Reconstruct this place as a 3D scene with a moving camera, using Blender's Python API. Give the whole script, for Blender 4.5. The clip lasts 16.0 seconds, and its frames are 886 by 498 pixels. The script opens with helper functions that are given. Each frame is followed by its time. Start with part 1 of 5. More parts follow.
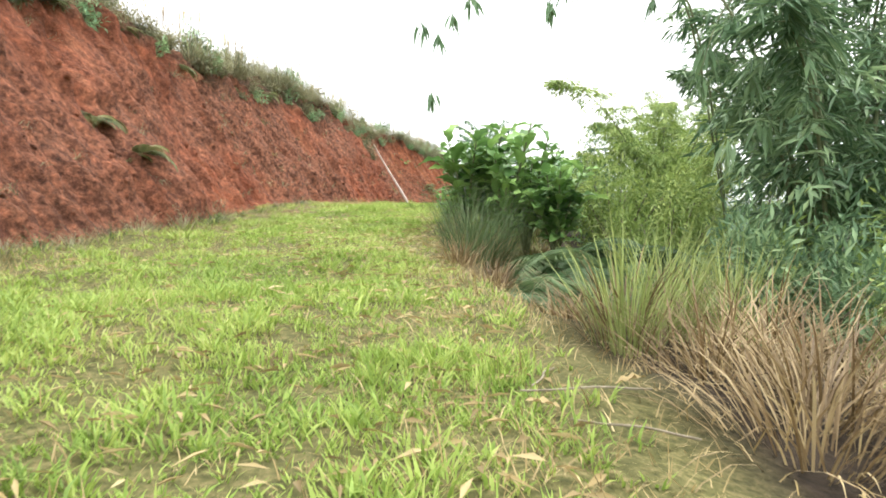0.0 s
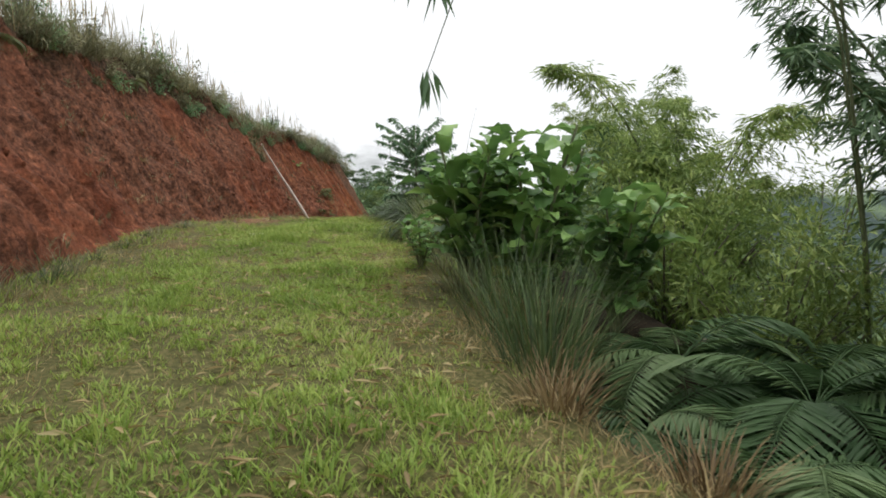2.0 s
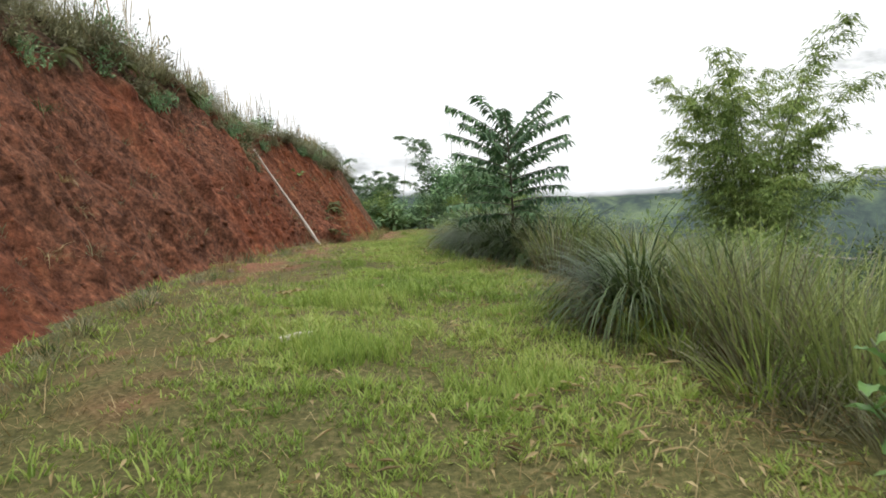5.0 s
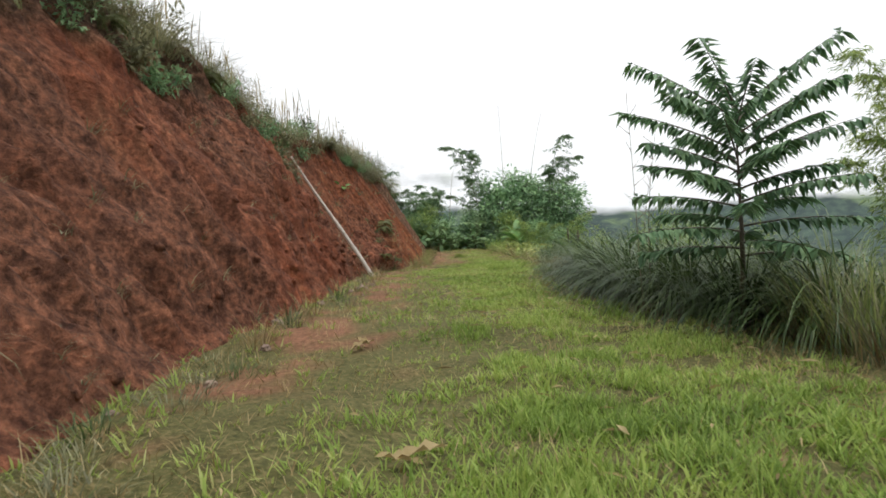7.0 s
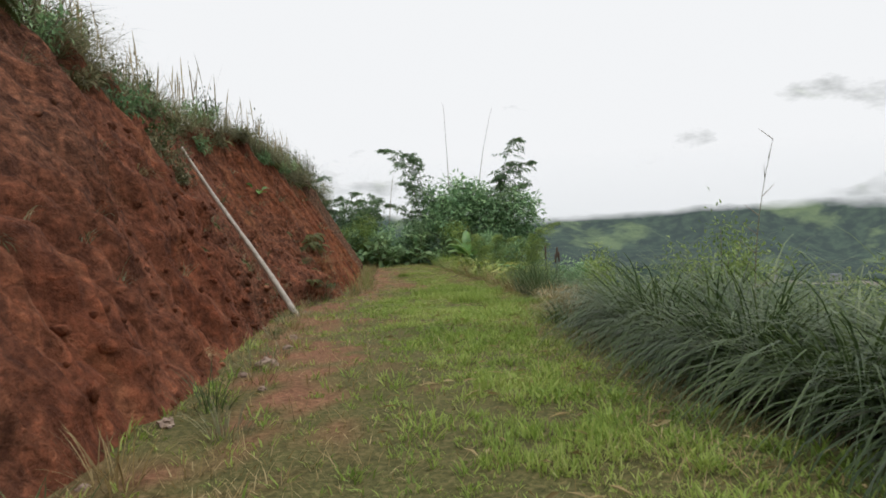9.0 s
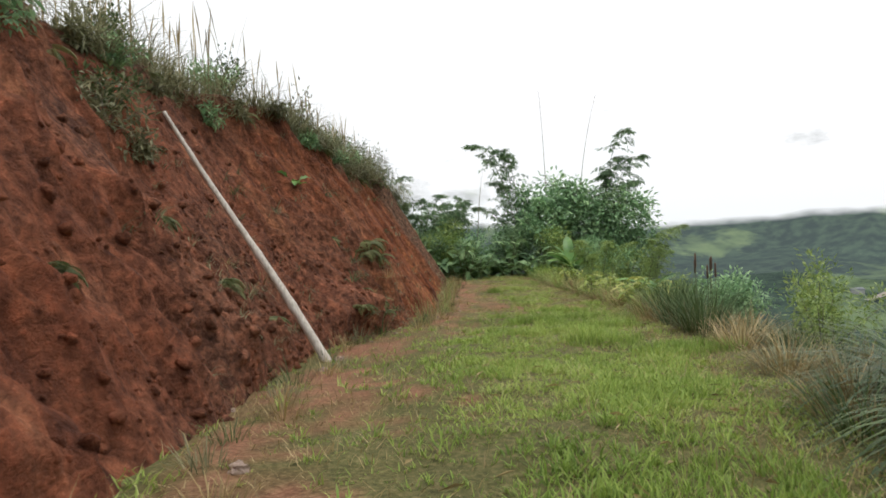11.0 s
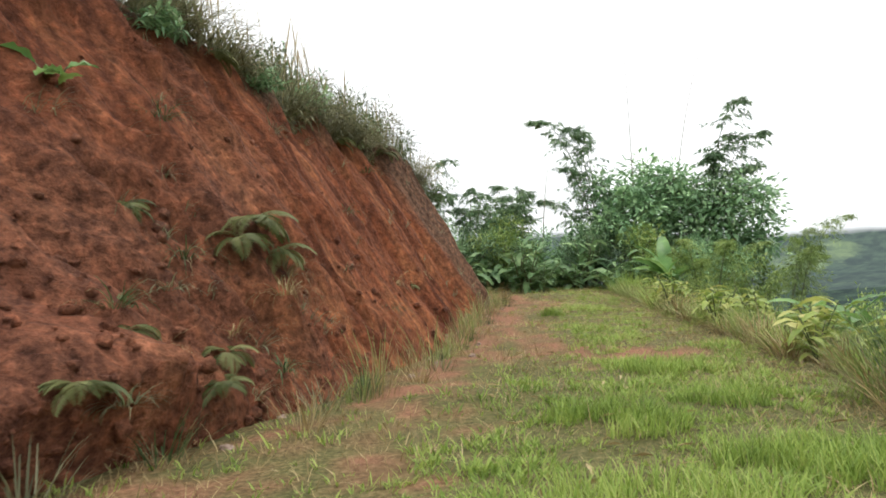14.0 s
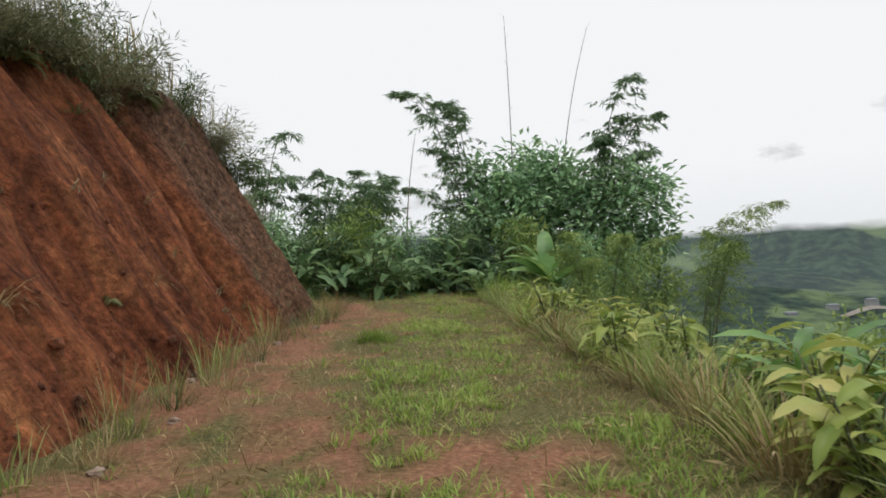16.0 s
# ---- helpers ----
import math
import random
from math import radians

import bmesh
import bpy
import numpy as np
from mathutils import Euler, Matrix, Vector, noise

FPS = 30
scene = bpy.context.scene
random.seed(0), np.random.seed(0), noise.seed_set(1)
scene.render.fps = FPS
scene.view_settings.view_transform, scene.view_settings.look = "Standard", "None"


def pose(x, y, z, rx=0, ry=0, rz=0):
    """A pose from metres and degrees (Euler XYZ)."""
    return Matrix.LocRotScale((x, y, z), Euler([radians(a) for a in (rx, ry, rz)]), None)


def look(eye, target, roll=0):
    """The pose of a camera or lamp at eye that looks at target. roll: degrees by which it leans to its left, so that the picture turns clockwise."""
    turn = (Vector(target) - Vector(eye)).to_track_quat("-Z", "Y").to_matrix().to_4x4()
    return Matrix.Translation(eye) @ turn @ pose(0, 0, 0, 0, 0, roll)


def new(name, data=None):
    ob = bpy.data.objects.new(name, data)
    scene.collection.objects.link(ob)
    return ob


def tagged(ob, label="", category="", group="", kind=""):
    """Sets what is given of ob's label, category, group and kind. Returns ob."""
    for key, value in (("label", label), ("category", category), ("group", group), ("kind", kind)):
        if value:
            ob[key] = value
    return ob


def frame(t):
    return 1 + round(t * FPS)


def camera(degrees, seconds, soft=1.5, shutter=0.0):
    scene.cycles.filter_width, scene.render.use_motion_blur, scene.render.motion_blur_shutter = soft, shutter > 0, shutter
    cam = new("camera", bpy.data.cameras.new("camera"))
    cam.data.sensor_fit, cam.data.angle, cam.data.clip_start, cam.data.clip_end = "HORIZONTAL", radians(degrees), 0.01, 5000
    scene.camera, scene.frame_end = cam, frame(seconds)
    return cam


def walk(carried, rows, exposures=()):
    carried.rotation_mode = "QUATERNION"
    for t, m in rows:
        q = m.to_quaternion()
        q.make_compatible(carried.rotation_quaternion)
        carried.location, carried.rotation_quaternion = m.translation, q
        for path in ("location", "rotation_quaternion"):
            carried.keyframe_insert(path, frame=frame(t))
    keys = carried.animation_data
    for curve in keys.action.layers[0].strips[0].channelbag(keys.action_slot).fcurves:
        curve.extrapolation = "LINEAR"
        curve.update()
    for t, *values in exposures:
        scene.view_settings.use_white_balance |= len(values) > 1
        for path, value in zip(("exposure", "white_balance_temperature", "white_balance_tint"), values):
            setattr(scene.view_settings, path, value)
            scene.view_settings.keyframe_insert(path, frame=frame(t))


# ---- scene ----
cam = camera(63.9, 16.0, soft=1.7, shutter=0.12)
METRES, EYE, TILT, LEAN, TURN = 42.0, 1.0, -3.3, -1.0, 0.0
ROWS = [
    (0.0, 0.0, 0.0, 0.0, 0.0, 0.0, -0.0),
    (0.5, -0.0081, 0.0253, 0.0066, -7.17, -0.13, 0.19),
    (1.0, -0.0151, 0.0483, 0.0111, -10.02, -0.3, 0.48),
    (1.5, -0.0218, 0.0747, 0.0152, -9.82, -0.46, 0.8),
    (2.0, -0.0277, 0.1024, 0.0187, -9.85, -0.32, 1.05),
    (2.5, -0.0352, 0.1317, 0.0238, -7.79, -0.01, 1.27),
    (3.0, -0.0431, 0.1606, 0.0278, -7.72, 0.22, 1.48),
    (5.5, -0.0525, 0.3058, 0.0427, -11.38, -0.25, 3.62),
    (6.0, -0.0555, 0.3379, 0.0444, -7.7, 0.49, 3.62),
    (6.5, -0.06, 0.3694, 0.0479, -6.8, 0.98, 3.56),
    (7.0, -0.0639, 0.4002, 0.0525, -8.77, 1.17, 3.46),
    (7.5, -0.0652, 0.4323, 0.056, -11.81, 1.3, 3.47),
    (8.0, -0.0642, 0.4648, 0.058, -15.34, 1.11, 3.65),
    (8.5, -0.0589, 0.497, 0.0611, -14.07, 1.45, 3.74),
    (9.0, -0.0519, 0.5284, 0.0641, -14.16, 1.58, 3.6),
    (9.5, -0.047, 0.5577, 0.0658, -11.86, 1.84, 3.67),
    (12.0, -0.0082, 0.72, 0.0705, -5.14, 3.13, 3.31),
    (12.5, 0.001, 0.7497, 0.0709, -3.1, 3.37, 3.18),
    (13.0, 0.0104, 0.7802, 0.0706, 0.42, 3.67, 2.9),
    (13.5, 0.0171, 0.8117, 0.0708, 0.57, 3.8, 2.75),
    (14.0, 0.0232, 0.8457, 0.0713, -0.32, 3.78, 2.69),
    (14.5, 0.0359, 0.8774, 0.0721, -1.13, 3.76, 2.59),
    (15.0, 0.0525, 0.9075, 0.0731, -8.65, 3.42, 2.86),
    (15.5, 0.0621, 0.9372, 0.074, -12.23, 3.27, 3.04),
    (16.0, 0.0667, 0.9689, 0.0749, -8.93, 3.32, 2.68),
]
walk(cam, [(t, pose(0, 0, EYE, TILT, LEAN, TURN) @ pose(METRES * x, METRES * y, METRES * z, 90 + pitch, roll, yaw)) for t, x, y, z, yaw, pitch, roll in ROWS],
     exposures=[(0.0, 1.4), (0.5, 1.27), (1.0, 0.66), (1.5, 0.12), (2.0, 0.05), (2.5, 0.35), (3.0, 0.48), (5.5, 0.2), (6.5, 0.2), (7.5, 0.0), (8.0, -0.12), (9.0, -0.17), (9.5, -0.15), (12.0, 0.2), (12.5, 0.25), (13.0, 0.45), (13.5, 0.55), (14.0, 0.5), (14.5, 0.4), (15.0, 0.08), (15.5, -0.17), (16.0, -0.16)])

# ---- world and sun: bright overcast ----
world = bpy.data.worlds.new("overcast")
scene.world = world
world.use_nodes = True
wn, wl = world.node_tree.nodes, world.node_tree.links
wn.clear()
sky = wn.new("ShaderNodeTexSky")
sky.sky_type, sky.sun_disc, sky.sun_elevation, sky.sun_rotation = "NISHITA", False, radians(77), radians(27)
sky_bg = wn.new("ShaderNodeBackground")
sky_bg.inputs["Strength"].default_value = 0.05
cloud_noise = wn.new("ShaderNodeTexNoise")
cloud_noise.inputs["Scale"].default_value = 2.2
cloud_noise.inputs["Detail"].default_value = 5
cloud_ramp = wn.new("ShaderNodeValToRGB")
cloud_ramp.color_ramp.elements[0].position, cloud_ramp.color_ramp.elements[1].position = 0.35, 0.7
cloud_ramp.color_ramp.elements[0].color, cloud_ramp.color_ramp.elements[1].color = (0.90, 0.93, 0.97, 1), (1.0, 1.0, 1.0, 1)
cloud_bg = wn.new("ShaderNodeBackground")
cloud_bg.inputs["Strength"].default_value = 1.2
add = wn.new("ShaderNodeAddShader")
out = wn.new("ShaderNodeOutputWorld")
wl.new(sky.outputs["Color"], sky_bg.inputs["Color"])
wl.new(cloud_noise.outputs["Fac"], cloud_ramp.inputs["Fac"])
wl.new(cloud_ramp.outputs["Color"], cloud_bg.inputs["Color"])
wl.new(sky_bg.outputs[0], add.inputs[0])
wl.new(cloud_bg.outputs[0], add.inputs[1])
wl.new(add.outputs[0], out.inputs["Surface"])
sun_data = bpy.data.lights.new("sun", "SUN")
sun_data.energy, sun_data.angle, sun_data.color = 1.2, radians(25), (1.0, 0.96, 0.9)
sun = new("sun", sun_data)
sun.matrix_world = look((6, 34, 60), (0, 22, 0))


# ---- materials ----
def shader(name):
    m = bpy.data.materials.new(name)
    m.use_nodes = True
    nodes, links = m.node_tree.nodes, m.node_tree.links
    return m, nodes, links, nodes["Principled BSDF"]


def ramp_node(nodes, links, source, stops):
    r = nodes.new("ShaderNodeValToRGB")
    while len(r.color_ramp.elements) < len(stops):
        r.color_ramp.elements.new(0.5)
    for e, (p, c) in zip(r.color_ramp.elements, stops):
        e.position, e.color = p, (*c, 1)
    links.new(source, r.inputs["Fac"])
    return r.outputs["Color"]


def noise_node(nodes, links, scale, detail=4, stretch=None, rough=0.55):
    co = nodes.new("ShaderNodeNewGeometry").outputs["Position"]
    if stretch:
        mp = nodes.new("ShaderNodeMapping")
        mp.inputs["Scale"].default_value = stretch
        links.new(co, mp.inputs["Vector"])
        co = mp.outputs["Vector"]
    n = nodes.new("ShaderNodeTexNoise")
    n.inputs["Scale"].default_value, n.inputs["Detail"].default_value, n.inputs["Roughness"].default_value = scale, detail, rough
    links.new(co, n.inputs["Vector"])
    return n.outputs["Fac"]


def mix_node(nodes, links, fac, a, b, mode="MIX"):
    m = nodes.new("ShaderNodeMix")
    m.data_type, m.blend_type = "RGBA", mode
    for key, v in (("Factor", fac), ("A", a), ("B", b)):
        sock = {"Factor": m.inputs[0], "A": m.inputs[6], "B": m.inputs[7]}[key]
        if isinstance(v, (int, float)):
            sock.default_value = v
        elif isinstance(v, tuple):
            sock.default_value = (*v, 1)
        else:
            links.new(v, sock)
    return m.outputs[2]


def bump_node(nodes, links, height, strength, distance, bsdf):
    b = nodes.new("ShaderNodeBump")
    b.inputs["Strength"].default_value, b.inputs["Distance"].default_value = strength, distance
    links.new(height, b.inputs["Height"])
    links.new(b.outputs["Normal"], bsdf.inputs["Normal"])


def leaf_material(name, stops, patch=0.8, translucency=0.3, rough=0.5, per="island", gloss=0.22):
    """Leaf or blade: colour spread by leaf and by patch, light passing through."""
    m, nodes, links, bsdf = shader(name)
    if per == "island":
        rnd = nodes.new("ShaderNodeNewGeometry").outputs["Random Per Island"]
    else:
        rnd = nodes.new("ShaderNodeObjectInfo").outputs["Random"]
    pn = noise_node(nodes, links, patch, 3)
    mx = nodes.new("ShaderNodeMath")
    mx.operation = "MULTIPLY_ADD"
    links.new(rnd, mx.inputs[0])
    mx.inputs[1].default_value = 0.55
    sub = nodes.new("ShaderNodeMath")
    sub.operation = "MULTIPLY_ADD"
    links.new(pn, sub.inputs[0])
    sub.inputs[1].default_value, sub.inputs[2].default_value = 1.2, -0.38
    links.new(sub.outputs[0], mx.inputs[2])
    col = ramp_node(nodes, links, mx.outputs[0], stops)
    links.new(col, bsdf.inputs["Base Color"])
    bsdf.inputs["Roughness"].default_value = rough
    bsdf.inputs["Specular IOR Level"].default_value = gloss
    tr = nodes.new("ShaderNodeBsdfTranslucent")
    links.new(col, tr.inputs["Color"])
    mixs = nodes.new("ShaderNodeMixShader")
    mixs.inputs[0].default_value = translucency
    links.new(bsdf.outputs[0], mixs.inputs[1])
    links.new(tr.outputs[0], mixs.inputs[2])
    links.new(mixs.outputs[0], nodes["Material Output"].inputs["Surface"])
    return m


def bark_material(name, a, b, stretch=(6, 6, 1)):
    m, nodes, links, bsdf = shader(name)
    n = noise_node(nodes, links, 4, 5, stretch)
    links.new(ramp_node(nodes, links, n, [(0.3, a), (0.7, b)]), bsdf.inputs["Base Color"])
    bsdf.inputs["Roughness"].default_value = 0.75
    bump_node(nodes, links, n, 0.5, 0.02, bsdf)
    return m


def clay_material():
    m, nodes, links, bsdf = shader("red_clay")
    streak = noise_node(nodes, links, 1.0, 6, (0.9, 2.6, 0.5), 0.65)
    lumps = noise_node(nodes, links, 9, 6, None, 0.7)
    wide = noise_node(nodes, links, 0.28, 3)
    base = ramp_node(nodes, links, streak, [(0.28, (0.075, 0.028, 0.017)), (0.42, (0.16, 0.056, 0.030)), (0.56, (0.245, 0.09, 0.048)), (0.74, (0.36, 0.165, 0.092))])
    dirt = ramp_node(nodes, links, lumps, [(0.32, (0.055, 0.03, 0.021)), (0.66, (0.25, 0.125, 0.078))])
    f = ramp_node(nodes, links, wide, [(0.38, (0, 0, 0)), (0.62, (0.75, 0.75, 0.75))])
    col = mix_node(nodes, links, f, base, dirt)
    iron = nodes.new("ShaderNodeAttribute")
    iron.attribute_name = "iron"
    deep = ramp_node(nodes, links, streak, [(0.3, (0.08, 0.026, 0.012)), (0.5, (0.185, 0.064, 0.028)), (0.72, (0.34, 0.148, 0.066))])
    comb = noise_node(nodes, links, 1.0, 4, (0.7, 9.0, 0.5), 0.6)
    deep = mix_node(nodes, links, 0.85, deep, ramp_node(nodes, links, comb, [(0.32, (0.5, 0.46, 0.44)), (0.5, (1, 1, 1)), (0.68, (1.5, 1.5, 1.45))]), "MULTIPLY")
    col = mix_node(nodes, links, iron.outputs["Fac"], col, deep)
    chunk = nodes.new("ShaderNodeTexVoronoi")
    chunk.inputs["Scale"].default_value = 7.0
    warp = nodes.new("ShaderNodeTexNoise")
    warp.inputs["Scale"].default_value, warp.inputs["Detail"].default_value = 5.0, 3
    place = nodes.new("ShaderNodeNewGeometry").outputs["Position"]
    links.new(place, warp.inputs["Vector"])
    shift = nodes.new("ShaderNodeVectorMath")
    shift.operation = "MULTIPLY_ADD"
    links.new(warp.outputs["Color"], shift.inputs[0])
    shift.inputs[1].default_value = (0.35, 0.3, 0.5)
    links.new(place, shift.inputs[2])
    links.new(shift.outputs[0], chunk.inputs["Vector"])
    tone = nodes.new("ShaderNodeSeparateColor")
    links.new(chunk.outputs["Color"], tone.inputs[0])
    col = mix_node(nodes, links, 0.4, col, ramp_node(nodes, links, tone.outputs[0], [(0.0, (0.65, 0.65, 0.65)), (0.7, (1.05, 1.05, 1.05)), (1.0, (1.5, 1.45, 1.4))]), "MULTIPLY")
    soil = nodes.new("ShaderNodeAttribute")
    soil.attribute_name = "topsoil"
    # Here only the topsoil's own brown.
    soil_and_shade = ramp_node(nodes, links, lumps, [(0.3, (0.05, 0.034, 0.023)), (0.7, (0.20, 0.135, 0.09))])
    col = mix_node(nodes, links, soil.outputs["Fac"], col, soil_and_shade)
    fine = ramp_node(nodes, links, lumps, [(0.3, (0.35, 0.35, 0.37)), (0.5, (1, 1, 1)), (0.72, (1.9, 1.75, 1.7))])
    col = mix_node(nodes, links, 0.8, col, fine, "MULTIPLY")
    col = mix_node(nodes, links, 1.0, col, (0.98, 0.90, 0.84), "MULTIPLY")
    links.new(col, bsdf.inputs["Base Color"])
    bsdf.inputs["Roughness"].default_value = 0.9
    bsdf.inputs["Specular IOR Level"].default_value = 0.15
    lift = nodes.new("ShaderNodeMath")
    lift.operation = "MULTIPLY_ADD"
    links.new(chunk.outputs["Distance"], lift.inputs[0])
    lift.inputs[1].default_value = -0.22
    links.new(lumps, lift.inputs[2])
    bump_node(nodes, links, lift.outputs[0], 1.0, 0.1, bsdf)
    return m


def ground_material():
    m, nodes, links, bsdf = shader("track_ground")
    n1 = noise_node(nodes, links, 2.2, 5)
    n2 = noise_node(nodes, links, 22, 5, None, 0.7)
    thatch = ramp_node(nodes, links, n2, [(0.3, (0.04, 0.042, 0.015)), (0.5, (0.11, 0.105, 0.038)), (0.72, (0.25, 0.2, 0.095))])
    clay = ramp_node(nodes, links, n2, [(0.3, (0.11, 0.05, 0.029)), (0.5, (0.245, 0.115, 0.068)), (0.72, (0.40, 0.215, 0.135))])
    # Litter soil past the track's edge, near black with the undergrowth's shade coloured in.
    soil_and_shade = nodes.new("ShaderNodeAttribute")
    soil_and_shade.attribute_name = "soil_and_shade"
    thatch = mix_node(nodes, links, soil_and_shade.outputs["Fac"], thatch, ramp_node(nodes, links, n2, [(0.3, (0.012, 0.009, 0.006)), (0.7, (0.06, 0.042, 0.027))]))
    bare = nodes.new("ShaderNodeAttribute")
    bare.attribute_name = "bare"
    col = mix_node(nodes, links, bare.outputs["Fac"], thatch, clay)
    links.new(mix_node(nodes, links, 0.5, col, ramp_node(nodes, links, n1, [(0.3, (0.6, 0.62, 0.55)), (0.7, (1.1, 1.1, 1.0))]), "MULTIPLY"), bsdf.inputs["Base Color"])
    bsdf.inputs["Roughness"].default_value = 0.95
    bsdf.inputs["Specular IOR Level"].default_value = 0.15
    bump_node(nodes, links, n2, 0.8, 0.03, bsdf)
    return m


def valley_material():
    m, nodes, links, bsdf = shader("far_valley")
    wide = noise_node(nodes, links, 0.012, 5, None, 0.6)
    trees = noise_node(nodes, links, 0.09, 5, None, 0.7)
    woods = ramp_node(nodes, links, trees, [(0.42, (0.010, 0.022, 0.015)), (0.60, (0.045, 0.075, 0.042))])
    field = ramp_node(nodes, links, trees, [(0.3, (0.085, 0.13, 0.05)), (0.7, (0.16, 0.21, 0.09))])
    f = ramp_node(nodes, links, wide, [(0.55, (0, 0, 0)), (0.62, (1, 1, 1))])
    links.new(mix_node(nodes, links, f, woods, field), bsdf.inputs["Base Color"])
    bsdf.inputs["Roughness"].default_value = 1.0
    bsdf.inputs["Specular IOR Level"].default_value = 0.0
    return m


def fog_material():
    m, nodes, links, bsdf = shader("fog")
    nodes.remove(bsdf)
    em = nodes.new("ShaderNodeEmission")
    em.inputs["Color"].default_value, em.inputs["Strength"].default_value = (0.95, 0.965, 0.985, 1), 1.06
    tr = nodes.new("ShaderNodeBsdfTransparent")
    n = noise_node(nodes, links, 0.006, 6, (1, 1, 2.6), 0.6)
    att = nodes.new("ShaderNodeAttribute")
    att.attribute_name = "thick"
    ad = nodes.new("ShaderNodeMath")
    ad.operation = "ADD"
    links.new(n, ad.inputs[0])
    links.new(att.outputs["Fac"], ad.inputs[1])
    f = ramp_node(nodes, links, ad.outputs[0], [(0.42, (0, 0, 0)), (0.62, (1, 1, 1))])
    mixs = nodes.new("ShaderNodeMixShader")
    links.new(f, mixs.inputs[0])
    links.new(tr.outputs[0], mixs.inputs[1])
    links.new(em.outputs[0], mixs.inputs[2])
    links.new(mixs.outputs[0], nodes["Material Output"].inputs["Surface"])
    return m


def pole_material():
    m, nodes, links, bsdf = shader("bleached_bamboo")
    n = noise_node(nodes, links, 5, 5, (8, 8, 1))
    links.new(ramp_node(nodes, links, n, [(0.3, (0.36, 0.30, 0.23)), (0.65, (0.68, 0.61, 0.52))]), bsdf.inputs["Base Color"])
    bsdf.inputs["Roughness"].default_value = 0.55
    bump_node(nodes, links, n, 0.3, 0.01, bsdf)
    return m


CLAY, TRACK, VALLEY, FOG, POLE = clay_material(), ground_material(), valley_material(), fog_material(), pole_material()
LAWN = leaf_material("lawn_blade", [(0.1, (0.131, 0.206, 0.038)), (0.4, (0.244, 0.350, 0.066)), (0.75, (0.393, 0.473, 0.116)), (1.0, (0.487, 0.484, 0.199))], 0.7, 0.35)
STRAW = leaf_material("straw_blade", [(0.1, (0.138, 0.100, 0.044)), (0.5, (0.338, 0.250, 0.106)), (0.9, (0.562, 0.450, 0.237))], 1.2, 0.25)
RUST = leaf_material("rust_blade", [(0.1, (0.068, 0.043, 0.019)), (0.5, (0.212, 0.145, 0.066)), (0.9, (0.425, 0.332, 0.178))], 1.2, 0.2)
REED = leaf_material("reed_blade", [(0.1, (0.034, 0.058, 0.022)), (0.5, (0.083, 0.127, 0.044)), (0.9, (0.194, 0.233, 0.097))], 1.0, 0.3)
LUSH = leaf_material("arching_blade", [(0.1, (0.025, 0.048, 0.014)), (0.45, (0.058, 0.101, 0.026)), (0.8, (0.137, 0.190, 0.060)), (1.0, (0.228, 0.272, 0.114))], 1.0, 0.25, 0.38, gloss=0.32)
OLIVE = leaf_material("bank_grass_blade", [(0.1, (0.093, 0.093, 0.050)), (0.5, (0.212, 0.212, 0.113)), (0.9, (0.438, 0.411, 0.238))], 0.6, 0.3)
BAMBOO = leaf_material("bamboo_leaf", [(0.1, (0.060, 0.114, 0.054)), (0.5, (0.129, 0.213, 0.099)), (0.9, (0.304, 0.410, 0.198))], 0.9, 0.3, 0.42)
BAMBOO_PALE = leaf_material("pale_bamboo_leaf", [(0.1, (0.109, 0.173, 0.046)), (0.5, (0.228, 0.319, 0.082)), (0.9, (0.437, 0.510, 0.163))], 0.9, 0.35, 0.45)
BROAD = leaf_material("broad_leaf", [(0.05, (0.064, 0.135, 0.042)), (0.5, (0.146, 0.272, 0.073)), (0.95, (0.333, 0.501, 0.146))], 2.0, 0.3, 0.35, "object")
FERN = leaf_material("fern_leaf", [(0.1, (0.035, 0.074, 0.025)), (0.5, (0.079, 0.140, 0.051)), (0.95, (0.169, 0.238, 0.101))], 2.0, 0.3, 0.5, "object")
YELLOW = leaf_material("yellowing_leaf", [(0.05, (0.154, 0.231, 0.044)), (0.5, (0.308, 0.374, 0.083)), (0.95, (0.572, 0.517, 0.176))], 2.0, 0.35, 0.42, "object")
FOREST = leaf_material("tree_leaf", [(0.1, (0.114, 0.214, 0.099)), (0.5, (0.239, 0.389, 0.190)), (0.9, (0.476, 0.654, 0.327))], 0.8, 0.25, 0.5)
BANK_FERN = leaf_material("bank_fern_leaf", [(0.05, (0.07, 0.085, 0.03)), (0.5, (0.14, 0.16, 0.055)), (0.95, (0.28, 0.27, 0.11))], 2.0, 0.3, 0.5, "object")
# Dead blades beneath arching clumps, coloured near black for the shade there.
SHADE_THATCH = leaf_material("shade_dark_blade", [(0.1, (0.022, 0.014, 0.009)), (0.5, (0.06, 0.04, 0.025)), (0.9, (0.15, 0.105, 0.065))], 1.2, 0.1)
PALE_GRASS = leaf_material("pale_reed_blade", [(0.1, (0.120, 0.163, 0.047)), (0.5, (0.260, 0.312, 0.095)), (0.9, (0.460, 0.512, 0.200))], 1.0, 0.3)
FEATHER = leaf_material("feathery_leaf", [(0.1, (0.054, 0.112, 0.054)), (0.5, (0.117, 0.217, 0.100)), (0.9, (0.273, 0.407, 0.190))], 0.8, 0.25, 0.45)
THICKET = leaf_material("thicket_leaf", [(0.1, (0.072, 0.144, 0.058)), (0.5, (0.158, 0.259, 0.101)), (0.9, (0.317, 0.432, 0.187))], 1.5, 0.3, 0.5, "object")
BARK = bark_material("bark", (0.06, 0.05, 0.035), (0.18, 0.15, 0.11))
